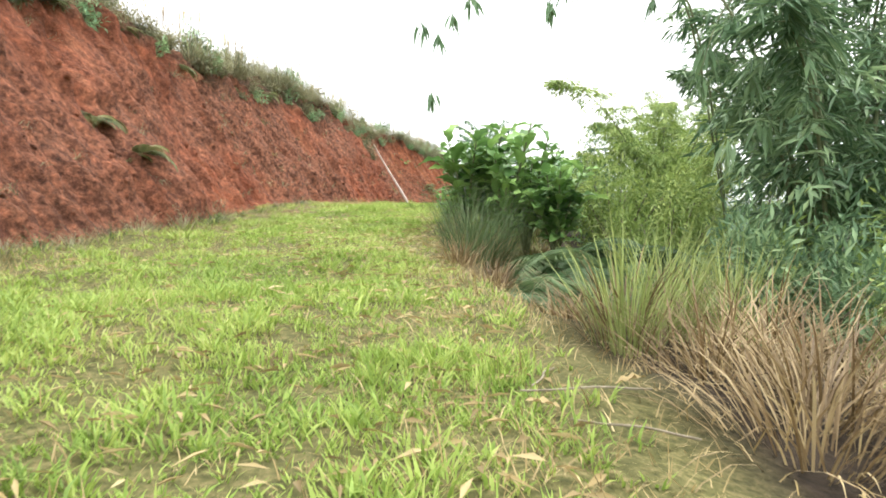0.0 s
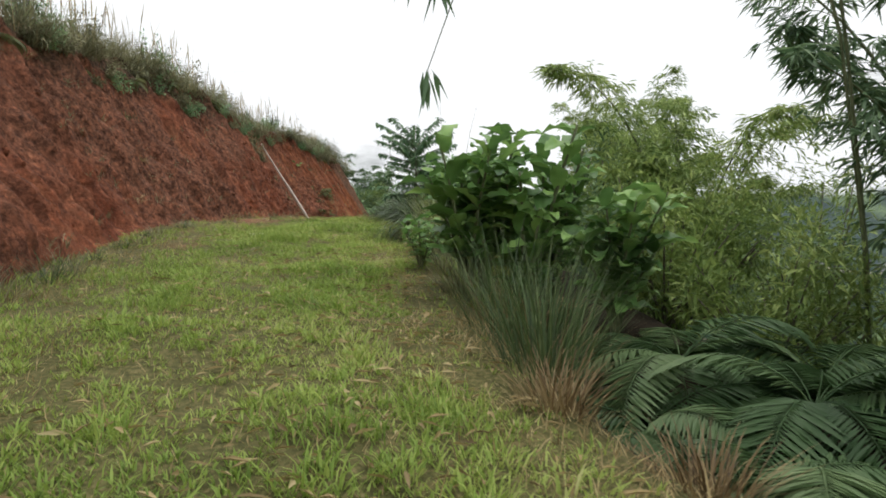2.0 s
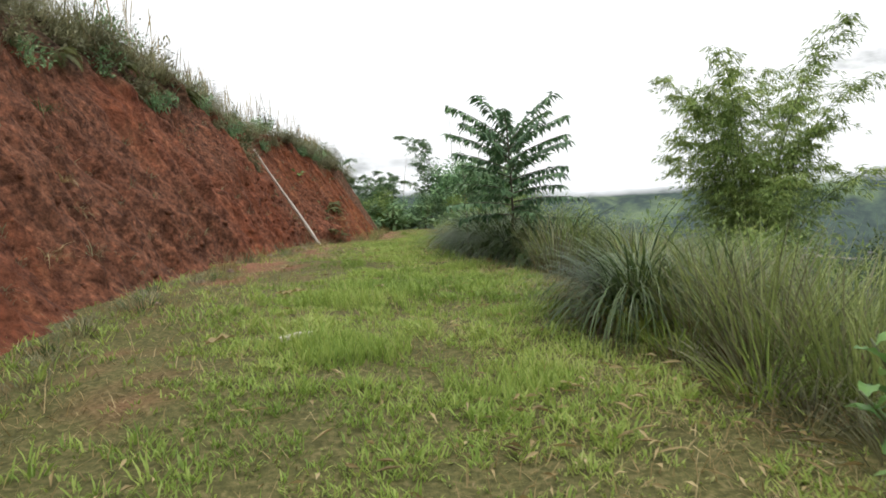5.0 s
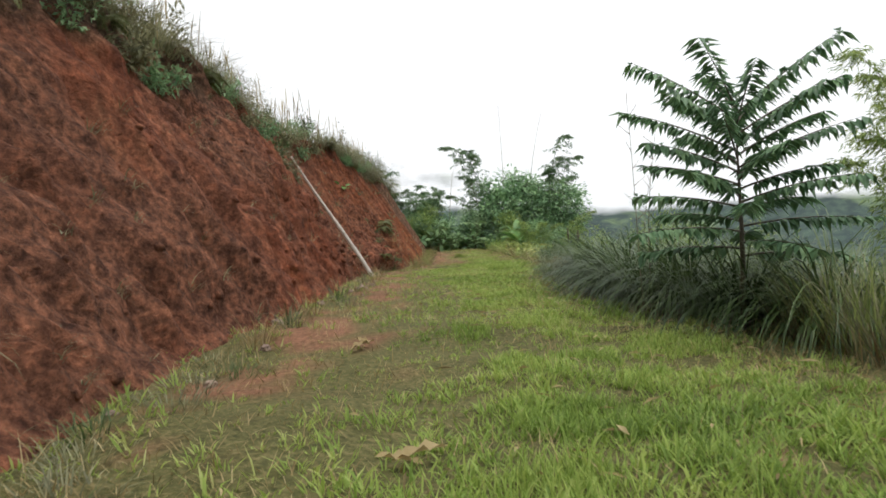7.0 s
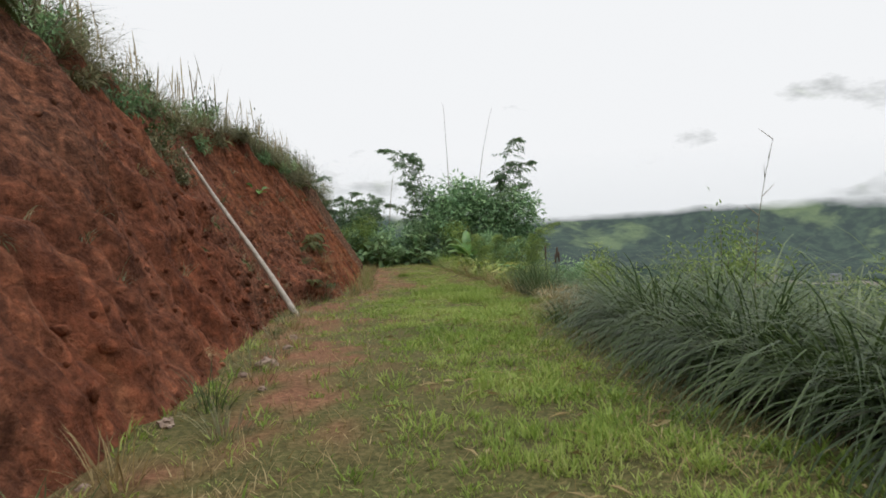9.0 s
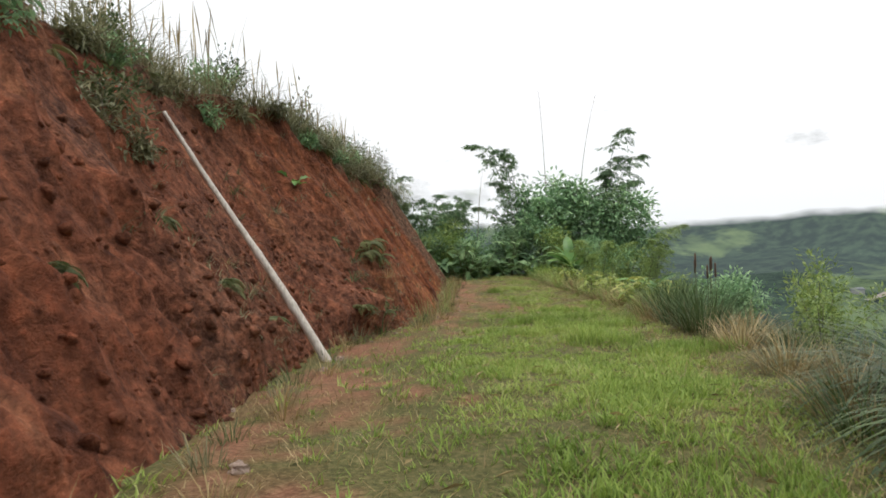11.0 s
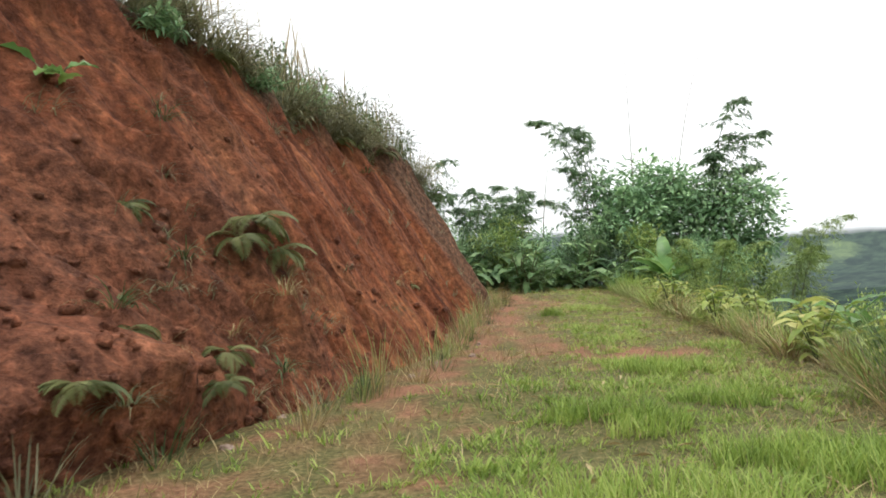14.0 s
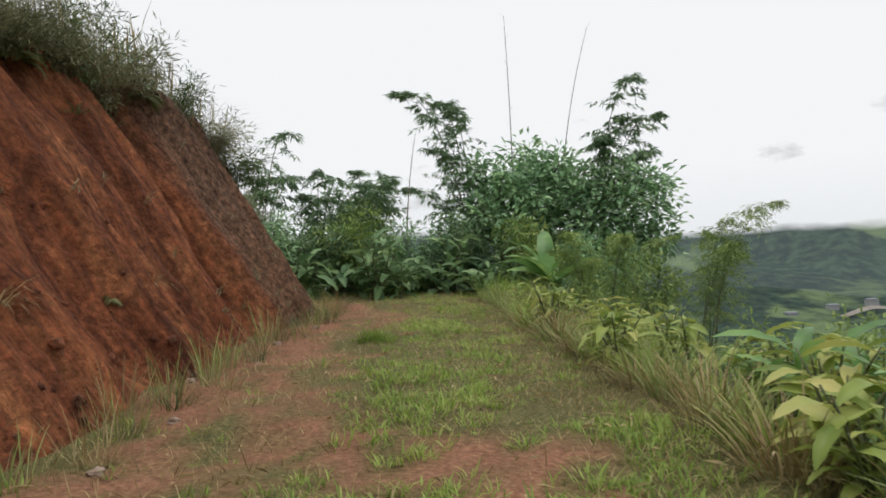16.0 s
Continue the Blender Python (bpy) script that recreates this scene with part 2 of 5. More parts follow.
CULM = bark_material("bamboo_culm", (0.06, 0.08, 0.03), (0.15, 0.16, 0.07))
DRY_STEM = bark_material("dry_stem", (0.12, 0.095, 0.06), (0.3, 0.25, 0.17))

# ---- the plan: track profile, foot of the bank, mown edge ----
rng = np.random.default_rng(7)


def smooth(y, ys, vs, r=1.2):
    y = np.asarray(y, float)
    return sum(np.interp(y + d * r, ys, vs) for d in (-1, -0.5, 0, 0.5, 1)) / 5


def track_z(y):
    return smooth(y, [-40, -6, 0, 6, 11, 16, 20, 25, 30, 37, 42, 48, 63, 80], [-1.6, -0.3, 0.0, 0.3, 0.55, 0.82, 1.0, 1.1, 1.05, 0.8, 0.66, 0.55, 0.5, 0.4], 2.0)


def foot_x(y):
    return smooth(y, [-40, 0, 7, 15, 20, 24.4, 27.5, 29.3, 33, 36, 38.8, 41.2, 44, 46.3, 49, 51.5, 54, 57, 59, 61, 64, 70], [-6, -5.2, -4.8, -4.5, -4.3, -3.75, -2.95, -2.6, -2.25, -2.05, -1.6, -0.4, 0.55, 1.05, 1.3, 1.6, 2.15, 2.65, 2.5, 2.0, -1.0, -8])


def bank_h(y):
    return smooth(y, [-20, 10, 18, 20, 24, 27, 29, 31, 34, 38, 41, 44, 47, 52, 55, 58, 61, 66], [4.8, 4.7, 4.3, 4.2, 4.2, 4.25, 4.25, 4.25, 4.3, 4.4, 4.5, 4.3, 4.3, 4.25, 4.0, 3.3, 1.8, 0.3]) + 0.4 * (value_noise(np.asarray(y, float) * 0.45, 0.0, 0.0, 17) - 0.5) + 0.3 * (value_noise(np.asarray(y, float) * 1.3, 0.0, 0.0, 18) - 0.5)


def edge_x(y):
    return smooth(y, [-40, 0, 3, 5, 8, 12, 14, 18, 20, 22.3, 24, 27.3, 28.6, 32, 36.7, 40, 45, 50, 58, 64, 72], [0.7, 0.6, 0.55, 0.4, -0.05, 0.0, 0.35, 0.45, 0.7, 1.15, 0.7, 0.6, 0.9, 1.9, 3.5, 4.0, 5.2, 5.6, 6.6, 7.5, 8], 0.5)


def hashed(i, j, k, seed):
    h = np.sin(i * 127.1 + j * 311.7 + k * 74.7 + seed * 53.3) * 43758.5453
    return h - np.floor(h)


def value_noise(x, y, z=0.0, seed=0):
    x, y, z = np.broadcast_arrays(np.asarray(x, float), np.asarray(y, float), np.asarray(z, float))
    i, j, k = np.floor(x), np.floor(y), np.floor(z)
    u, v, w = ((a * a * (3 - 2 * a)) for a in (x - i, y - j, z - k))
    r = 0
    for a in (0, 1):
        for b in (0, 1):
            for c in (0, 1):
                r = r + (u if a else 1 - u) * (v if b else 1 - v) * (w if c else 1 - w) * hashed(i + a, j + b, k + c, seed)
    return r


def fractal(x, y, z=0.0, seed=0, octaves=4):
    r, a, t = 0, 1.0, 0.0
    for o in range(octaves):
        r, t = r + a * value_noise(x * 2**o, y * 2**o, np.asarray(z) * 2**o, seed + o), t + a
        a *= 0.5
    return r / t


def ground_z(x, y):
    """Height of the ground sheet: track, drop to the ravine, valley and far hills."""
    x, y = np.broadcast_arrays(np.asarray(x, float), np.asarray(y, float))
    z = track_z(np.clip(y, -40, 80))
    r = np.maximum(x - edge_x(y), 0)
    drop = 0.16 * np.clip(r - 0.2, 0, 2.4) + 0.5 * np.clip(r - 2.6, 0, 6) + 0.42 * np.clip(r - 8.6, 0, 130)
    drop = drop + 0.42 * np.exp(-(((r - 1.1) / 0.55) ** 2)) * np.clip((y - 5.2) / 0.8, 0, 1) * np.clip((16.5 - y) / 2, 0, 1)
    d2 = np.maximum(np.hypot(np.maximum(x - 5, 0), np.maximum(y - 66, 0)) - 1, 0) * (y > 66)
    drop = np.maximum(drop, np.clip(0.3 * d2, 0, 56))
    far = np.hypot(x, y)
    hills = np.clip((far - 330) / 1000, 0, 2.2) * 105 * (0.75 + 0.5 * value_noise(x / 260, y / 260, 0, 9)) + np.clip((far - 680) / 500, 0, 1.6) * 230 * (0.5 + value_noise(x / 170, y / 170, 0, 10))
    right = np.clip((x + 0.6 * y + 40) / 140, 0, 1)
    left = np.maximum(foot_x(y) - 2.2 - x, 0)
    rise = np.minimum(left * 1.6, bank_h(y) * 0.93 + 0.13 * left) * (y < 78)
    hump = (value_noise(x * 0.9, y * 0.9, 0, 3) - 0.5) * 0.12 + (value_noise(x * 3, y * 3, 0, 4) - 0.5) * 0.04
    return z - drop + hills * right + np.minimum(rise, 30) + hump * np.clip(1.5 - far / 120, 0, 1) + (value_noise(x / 24, y / 24, 0, 5) - 0.5) * np.clip(far - 90, 0, 300) / 30


# ---- mesh helpers ----
def link_mesh(name, me, material, parent=None, label=""):
    ob = new(name, me)
    if material is not None and not me.materials:
        me.materials.append(material)
    if parent is not None:
        ob.parent = parent
    if label:
        ob["label"] = label
    return ob


def mesh_from(name, verts, faces, smooth_shade=False):
    """faces: one array (n, 3 or 4), or a list of such arrays."""
    if isinstance(faces, np.ndarray):
        faces = [faces]
    me = bpy.data.meshes.new(name)
    loops = np.concatenate([f.reshape(-1) for f in faces]).astype(np.int32)
    totals = np.concatenate([np.full(len(f), f.shape[1], np.int32) for f in faces])
    starts = np.concatenate([[0], np.cumsum(totals)[:-1]]).astype(np.int32)
    me.vertices.add(len(verts))
    me.vertices.foreach_set("co", np.asarray(verts, np.float32).reshape(-1))
    me.loops.add(len(loops))
    me.loops.foreach_set("vertex_index", loops)
    me.polygons.add(len(totals))
    me.polygons.foreach_set("loop_start", starts)
    me.polygons.foreach_set("loop_total", totals)
    if smooth_shade:
        me.polygons.foreach_set("use_smooth", np.ones(len(totals), bool))
    me.update(calc_edges=True)
    return me


def joined(pieces):
    verts, tris, quads, n = [], [], [], 0
    for v, fs in pieces:
        for f in fs:
            if len(f):
                (tris if f.shape[1] == 3 else quads).append(f + n)
        verts.append(v)
        n += len(v)
    faces = [np.concatenate(a) for a in (tris, quads) if a]
    return np.concatenate(verts), faces


def blades(base, azimuth, length, width, th0, th1, segs=3, profile=None, twist=None):
    """Bent strips: each starts th0 from upright, ends th1 from upright; profile: relative width at each ring."""
    base = np.asarray(base, float)
    n = len(base)
    azimuth, length, width, th0, th1 = (np.broadcast_to(np.asarray(a, float), n) for a in (azimuth, length, width, th0, th1))
    if profile is None:
        profile = np.linspace(1, 0, segs + 1) ** 0.7
    h = np.stack([np.cos(azimuth), np.sin(azimuth), np.zeros(n)], 1)
    tw = azimuth + math.pi / 2 if twist is None else azimuth + math.pi / 2 + twist
    side = np.stack([np.cos(tw), np.sin(tw), np.zeros(n)], 1)
    p, rings = base.copy(), []
    for s in range(segs + 1):
        w = (width * profile[s] / 2)[:, None]
        rings.append(p - side * w)
        rings.append(p + side * w)
        th = th0 + (th1 - th0) * (s + 0.5) / segs
        step = (length / segs)[:, None]
        p = p + step * (h * np.sin(th)[:, None] + np.array([0, 0, 1.0]) * np.cos(th)[:, None])
    tip_merge = profile[-1] == 0
    if tip_merge:
        rings[-2] = (rings[-2] + rings[-1]) / 2
        rings.pop()
    k = len(rings)
    verts = np.stack(rings, 1).reshape(-1, 3)
    o = (np.arange(n) * k)[:, None]
    quads = [o + np.array([[2 * s, 2 * s + 1, 2 * s + 3, 2 * s + 2]]) for s in range(segs - (1 if tip_merge else 0))]
    fs = [np.concatenate(quads)] if quads else []
    if tip_merge:
        s = segs - 1
        fs.append(o + np.array([[2 * s, 2 * s + 1, 2 * s + 2]]))
    return verts, fs


def leaves(pos, direction, length, width, roll=None, fold=0.25):
    """Pointed leaves of two triangles, folded along the midrib."""
    pos, d = np.asarray(pos, float), np.asarray(direction, float)
    n = len(pos)
    d = d / np.maximum(np.linalg.norm(d, axis=1, keepdims=True), 1e-6)
    length, width = np.broadcast_to(length, n)[:, None], np.broadcast_to(width, n)[:, None]
    side = np.cross(d, np.array([0.03, 0.05, 1.0]))
    side /= np.maximum(np.linalg.norm(side, axis=1, keepdims=True), 1e-6)
    up = np.cross(side, d)
    if roll is not None:
        c, s = np.cos(roll)[:, None], np.sin(roll)[:, None]
        side, up = side * c + up * s, up * c - side * s
    mid = pos + d * length * 0.42
    a, b = mid - side * width / 2 + up * width * fold, mid + side * width / 2 + up * width * fold
    tip = pos + d * length - np.array([0, 0, 1.0]) * length * 0.08
    verts = np.stack([pos, a, tip, b], 1).reshape(-1, 3)
    o = (np.arange(n) * 4)[:, None]
    return verts, [np.concatenate([o + np.array([[0, 2, 1]]), o + np.array([[0, 3, 2]])])]


def tube(points, radii, sides=6):
    points = np.asarray(points, float)
    n = len(points)
    radii = np.broadcast_to(radii, n)
    t = np.gradient(points, axis=0)
    t /= np.maximum(np.linalg.norm(t, axis=1, keepdims=True), 1e-9)
    ref = np.where(np.abs(t[:, 2:3]) > 0.9, np.array([[1.0, 0, 0]]), np.array([[0, 0, 1.0]]))
    a = np.cross(t, ref)
    a /= np.linalg.norm(a, axis=1, keepdims=True)
    b = np.cross(t, a)
    ang = np.arange(sides) * 2 * math.pi / sides
    v = points[:, None] + radii[:, None, None] * (a[:, None] * np.cos(ang)[None, :, None] + b[:, None] * np.sin(ang)[None, :, None])
    i, j = np.meshgrid(np.arange(n - 1), np.arange(sides), indexing="ij")
    q = np.stack([i * sides + j, i * sides + (j + 1) % sides, (i + 1) * sides + (j + 1) % sides, (i + 1) * sides + j], -1).reshape(-1, 4)
    cap = np.array([[(n - 1) * sides + k, (n - 1) * sides + k + 1, (n - 1) * sides] for k in range(1, sides - 1)])
    return v.reshape(-1, 3), [q, cap]


def grid_faces(nu, nv):
    i, j = np.meshgrid(np.arange(nu - 1), np.arange(nv - 1), indexing="ij")
    return np.stack([i * nv + j, (i + 1) * nv + j, (i + 1) * nv + j + 1, i * nv + j + 1], -1).reshape(-1, 4)


def attribute(me, name, values):
    me.attributes.new(name, "FLOAT", "POINT").data.foreach_set("value", np.asarray(values, np.float32))


def empty(name, x, y, z, label, category, group=""):
    ob = new(name)
    ob.matrix_world = pose(x, y, z)
    ob.empty_display_size = 0.2
    return tagged(ob, label, category, group)


# ---- ground sheet ----
def spread_axis(lo, hi, step, far):
    grow = [1.0]
    while sum(grow) < far:
        grow.append(grow[-1] * 1.22)
    out_steps = np.cumsum(grow)
    return np.concatenate([lo - out_steps[::-1], np.arange(lo, hi, step), hi + out_steps])


def bare_mask(x, y):
    """Bare red clay: mostly in the strip under the bank and in patches of the wheel track."""
    d = x - foot_x(y)
    n = 0.5 * fractal(x * 1.5, y * 0.8, 0, 21) + 0.5 * fractal(x * 5.5, y * 4.5, 0, 27, 3)
    strip = np.clip((d + 0.4) / 0.7, 0, 1) * np.clip((2.6 - d) / 1.8, 0, 1)
    late = np.clip((y - 12) / 12, 0, 1)
    worn = np.exp(-(((x - 3.9) / 0.8) ** 2 + ((y - 44.6) / 1.3) ** 2)) + 0.8 * np.exp(-(((x - 3.6) / 0.6) ** 2 + ((y - 42.0) / 0.7) ** 2))
    n = n + 0.3 * worn
    return np.clip((n - 0.74 + 0.325 * strip * (0.1 + 0.9 * late) + 0.05 * np.exp(-(((x + 1.5) / 0.28) ** 2)) * np.clip((y - 25) / 2, 0, 1) * np.clip((33 - y) / 2, 0, 1) + 0.09 * np.clip((y - 41) / 5, 0, 1)) * 6, 0, 1) * np.clip(1.2 - np.maximum(x - edge_x(y) + 1, 0), 0, 1)


def build_ground():
    xs, ys = spread_axis(-9, 13, 0.22, 2600), spread_axis(-6, 68, 0.25, 2600)
    gx, gy = np.meshgrid(xs, ys, indexing="ij")
    gz = ground_z(gx, gy)
    me = mesh_from("ground", np.stack([gx, gy, gz], -1).reshape(-1, 3), grid_faces(len(xs), len(ys)), True)
    attribute(me, "bare", bare_mask(gx, gy).reshape(-1))
    # Where the ground colour carries the undergrowth's shade: outside the mown edge.
    attribute(me, "soil_and_shade", np.clip((gx - edge_x(gy) - 0.35) / 0.4, 0, 1).reshape(-1))
    me.materials.append(TRACK)
    me.materials.append(VALLEY)
    cx, cy = (gx[:-1, :-1] + gx[1:, 1:]) / 2, (gy[:-1, :-1] + gy[1:, 1:]) / 2
    me.polygons.foreach_set("material_index", ((np.hypot(cx, cy - 30) > 75)).astype(np.int32).reshape(-1))
    return tagged(new("ground", me), "grassy hillside track with bare red clay patches above a green valley", "ground", kind="structure")


def bank_point(y, s):
    """Point of the bank's face at s metres up the slope from the foot, without relief; past the top it runs on up the hill."""
    h = bank_h(y)
    top = h / 0.85
    on, past = np.minimum(s, top), np.maximum(s - top, 0)
    x = foot_x(y) - on * 0.53 - past * 0.95
    z = track_z(y) - 0.12 + on * 0.85 + past * 0.16
    return x, z, top


def bank_relief(y, s):
    ridge = fractal(y * 1.5 + 0.12 * s, s * 0.22, 0, 31, 3) - 0.5
    lump = fractal(y * 0.35, s * 0.35, 0, 41, 3) - 0.5
    clod = np.maximum(fractal(y * 4.2 + 0.9 * s, s * 1.7, 0, 51, 3) - 0.5, -0.09)
    rill = np.abs(value_noise(y * 1.1, s * 0.12, 0, 61) - 0.5)
    calm = 1 - 0.9 * np.exp(-(((y - 38.0) / 1.3) ** 2))
    late = np.clip((y - 42) / 4, 0, 1)
    marks = ((value_noise(y * 3.4 + 0.25 * s, s * 0.16, 0, 63) - 0.5) * 0.17 + (value_noise(y * 7.5 + 0.4 * s, s * 0.22, 0, 64) - 0.5) * 0.09) * late
    gully = 0.45 * np.exp(-(((y - 52.3 - 0.12 * s) / 0.35) ** 2)) - 0.3 * np.exp(-(((y - 54.8) / 1.6) ** 2))
    apron = 0.5 * np.exp(-(((y - 39.8) / 1.0) ** 2) - ((s - 0.5) / 0.6) ** 2)
    return apron + (0.42 * ridge + 0.6 * lump) * calm * (1 - 0.4 * late) + marks - gully + 0.5 * clod * (1 - 0.7 * late) * (0.3 + 0.7 * calm) - 0.3 * np.clip(0.12 - rill, 0, 1) * 4 * calm


def build_bank():
    ys, ss = np.arange(-9, 66, 0.09), np.concatenate([np.arange(-0.35, 6.2, 0.085), np.arange(6.3, 11, 0.4)])
    gy, gs = np.meshgrid(ys, ss, indexing="ij")
    x, z, top = bank_point(gy, gs)
    r = bank_relief(gy, gs) * np.clip(gs / 0.5, 0, 1) * np.clip((top + 1 - gs), 0.25, 1)
    x, z = x + r * 0.85, z + r * 0.53
    me = mesh_from("earth_bank", np.stack([x, gy, z], -1).reshape(-1, 3), grid_faces(len(ys), len(ss))[:, ::-1], True)
    n = fractal(gy * 0.8, gs * 0.8, 0, 71)
    soil = np.clip((gs - top + 0.5 + 0.35 * np.clip(1 - np.abs(gy - 29) / 8, 0, 1) + (n - 0.5) * 2.4) / 0.7, 0, 1)
    soil = np.maximum(soil, np.clip((gy - 52.9) / 0.6, 0, 1) * 0.75)
    attribute(me, "topsoil", soil.reshape(-1))
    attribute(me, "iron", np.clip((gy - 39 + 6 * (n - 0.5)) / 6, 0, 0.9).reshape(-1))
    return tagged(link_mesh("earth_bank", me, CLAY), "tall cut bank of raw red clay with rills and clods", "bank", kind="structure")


build_ground()
BANK = build_bank()


def build_fog():
    a = np.radians(np.linspace(-75, 80, 60))
    zs = np.linspace(-30, 540, 58)
    ga, gz2 = np.meshgrid(a, zs, indexing="ij")
    me = mesh_from("backdrop", np.stack([np.sin(ga) * 640, np.cos(ga) * 640, gz2], -1).reshape(-1, 3), grid_faces(60, 58), True)
    thick = np.clip((gz2 - 11) / 30, -0.6, 0.215) - 0.03 + 0.5 * np.clip((gz2 - 105) / 60, 0, 1)
    attribute(me, "thick", thick.reshape(-1))
    return tagged(link_mesh("backdrop", me, FOG), "low white cloud lying along the far mountainside", "cloud", kind="structure")


build_fog()


# Haze over the far valley, imitated by faintly glowing see-through sheets.
def build_haze_sheet(radius, alpha, top):
    m, nodes, links, bsdf = shader("haze_glow")
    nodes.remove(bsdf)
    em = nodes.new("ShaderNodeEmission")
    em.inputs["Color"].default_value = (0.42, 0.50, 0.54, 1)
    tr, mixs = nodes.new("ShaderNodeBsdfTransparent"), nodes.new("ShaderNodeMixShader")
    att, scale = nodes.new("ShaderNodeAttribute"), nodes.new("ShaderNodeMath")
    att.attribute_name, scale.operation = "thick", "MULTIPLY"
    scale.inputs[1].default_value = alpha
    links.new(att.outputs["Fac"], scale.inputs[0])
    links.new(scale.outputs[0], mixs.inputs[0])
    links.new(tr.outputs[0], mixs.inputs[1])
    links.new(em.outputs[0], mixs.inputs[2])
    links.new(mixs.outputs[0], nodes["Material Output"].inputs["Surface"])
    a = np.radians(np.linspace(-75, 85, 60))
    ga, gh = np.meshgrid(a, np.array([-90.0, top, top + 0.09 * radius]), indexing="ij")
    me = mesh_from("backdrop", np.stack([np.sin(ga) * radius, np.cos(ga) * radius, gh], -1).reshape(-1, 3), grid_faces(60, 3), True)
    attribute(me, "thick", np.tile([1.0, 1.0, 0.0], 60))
    tagged(link_mesh("backdrop", me, m), "thin glowing blue-grey sheet that imitates haze over the valley", "mist", kind="structure")


build_haze_sheet(240, 0.03, 4)
build_haze_sheet(420, 0.05, 8)
build_haze_sheet(560, 0.09, 10)


# ---- grass of the track ----
def scatter(n, x0, x1, y0, y1):
    return rng.uniform(x0, x1, n), rng.uniform(y0, y1, n)


def build_lawn():
    """Turf of small tussocks: several blades from each root, with gaps of thatch between."""
    x, y = scatter(250000, -6.5, 9, -1, 66)
    d, r = x - foot_x(y), edge_x(y) - x
    n = 0.5 * fractal(x * 0.9, y * 0.9, 0, 83, 3) + 0.5 * fractal(x * 3.4, y * 3.4, 0, 85, 2)
    late = np.clip((y - 41) / 5, 0, 1)
    green = np.clip((d - 0.3 - 1.0 * np.clip((y - 14) / 8, 0, 1)) / 1.3, 0.14, 1) * np.clip((r + 0.3) / 0.8, 0, 1)
    keep = (rng.random(len(x)) < green * np.clip((n - 0.30 - 0.11 * late) * 6, 0.25 - 0.12 * late, 1)) & (rng.random(len(x)) > bare_mask(x, y) * 1.1)
    keep &= rng.random(len(x)) < np.clip(1.15 - np.maximum(y - 30, 0) / 30, 0.3, 1)
    x, y, n = x[keep], y[keep], n[keep]
    per = 7
    size = rng.uniform(0.45, 1.02, len(x)) * (0.8 + 0.9 * np.clip((n - 0.45) * 5, 0, 1))
    x, y, n, size = (np.repeat(q, per) for q in (x, y, n, size))
    m = len(x)
    az = rng.uniform(0, 6.283, m)
    q = np.sqrt(rng.random(m)) * 0.055 * size
    x, y = x + np.cos(az) * q, y + np.sin(az) * q
    ln = rng.uniform(0.05, 0.125, m) * size
    v, f = blades(np.stack([x, y, ground_z(x, y) - 0.01], 1), az + rng.normal(0, 0.6, m), ln, rng.uniform(0.007, 0.015, m) * np.sqrt(size), rng.uniform(0.05, 0.7, m), rng.uniform(0.7, 1.75, m), 2, np.array([0.8, 0.9, 0]), rng.uniform(-0.8, 0.8, m))
    tagged(link_mesh("lawn_grass", mesh_from("lawn_grass", v, f), LAWN), "short bright green grass growing over the track", "grass", kind="stuff")


def build_lush_patches():
    """Knee-high bright patches in the track."""
    for i, (px, py, pr, pl) in enumerate(((-1.9, 17.2, 0.45, 0.22), (-1.5, 19.6, 0.6, 0.24), (-0.8, 16.2, 0.4, 0.16), (2.4, 37.6, 0.5, 0.22), (3.0, 36.2, 0.6, 0.2), (1.9, 38.8, 0.5, 0.2), (3.1, 39.6, 0.5, 0.26), (2.2, 40.8, 0.45, 0.2), (3.4, 41.6, 0.4, 0.2), (3.4, 43.2, 0.4, 0.2), (3.2, 43.9, 0.3, 0.14), (3.4, 50.8, 0.22, 0.24), (-1.2, 4.0, 0.5, 0.13), (0.0, 3.6, 0.4, 0.14), (-2.2, 5.4, 0.6, 0.13), (-0.6, 8.0, 0.5, 0.12), (-1.2, 20.9, 0.4, 0.13), (-0.2, 21.6, 0.45, 0.13), (0.5, 20.8, 0.4, 0.14), (-0.9, 22.4, 0.4, 0.12), (0.3, 22.8, 0.4, 0.12), (-0.4, 24.3, 0.45, 0.12), (-1.5, 24.0, 0.3, 0.11), (-0.6, 26.2, 0.45, 0.12), (-0.2, 28.0, 0.45, 0.12), (0.0, 18.6, 0.45, 0.15), (-1.0, 13.5, 0.5, 0.11), (-2.4, 11.5, 0.5, 0.11), (0.6, 31.0, 0.5, 0.13), (1.4, 33.5, 0.5, 0.14), (0.9, 35.6, 0.4, 0.13))):
        n = int(2600 * pr)
        a, q = rng.uniform(0, 6.283, n), np.sqrt(rng.random(n)) * pr
        x, y = px + np.cos(a) * q * 1.25, py + np.sin(a) * q
        k = fractal(x * 3, y * 3, 0, 89 + i, 2) > 0.42
        x, y = x[k], y[k]
        m = len(x)
        v, f = blades(np.stack([x, y, ground_z(x, y) - 0.01], 1), rng.uniform(0, 6.28, m), rng.uniform(0.5, 1.2, m) * pl, rng.uniform(0.007, 0.014, m), rng.uniform(0, 0.45, m), rng.uniform(0.5, 1.5, m), 3)
        tagged(link_mesh("lush_grass", mesh_from("lush_grass", v, f), LAWN), "taller bright green grass patch in the track", "grass", "lush patches", kind="stuff")


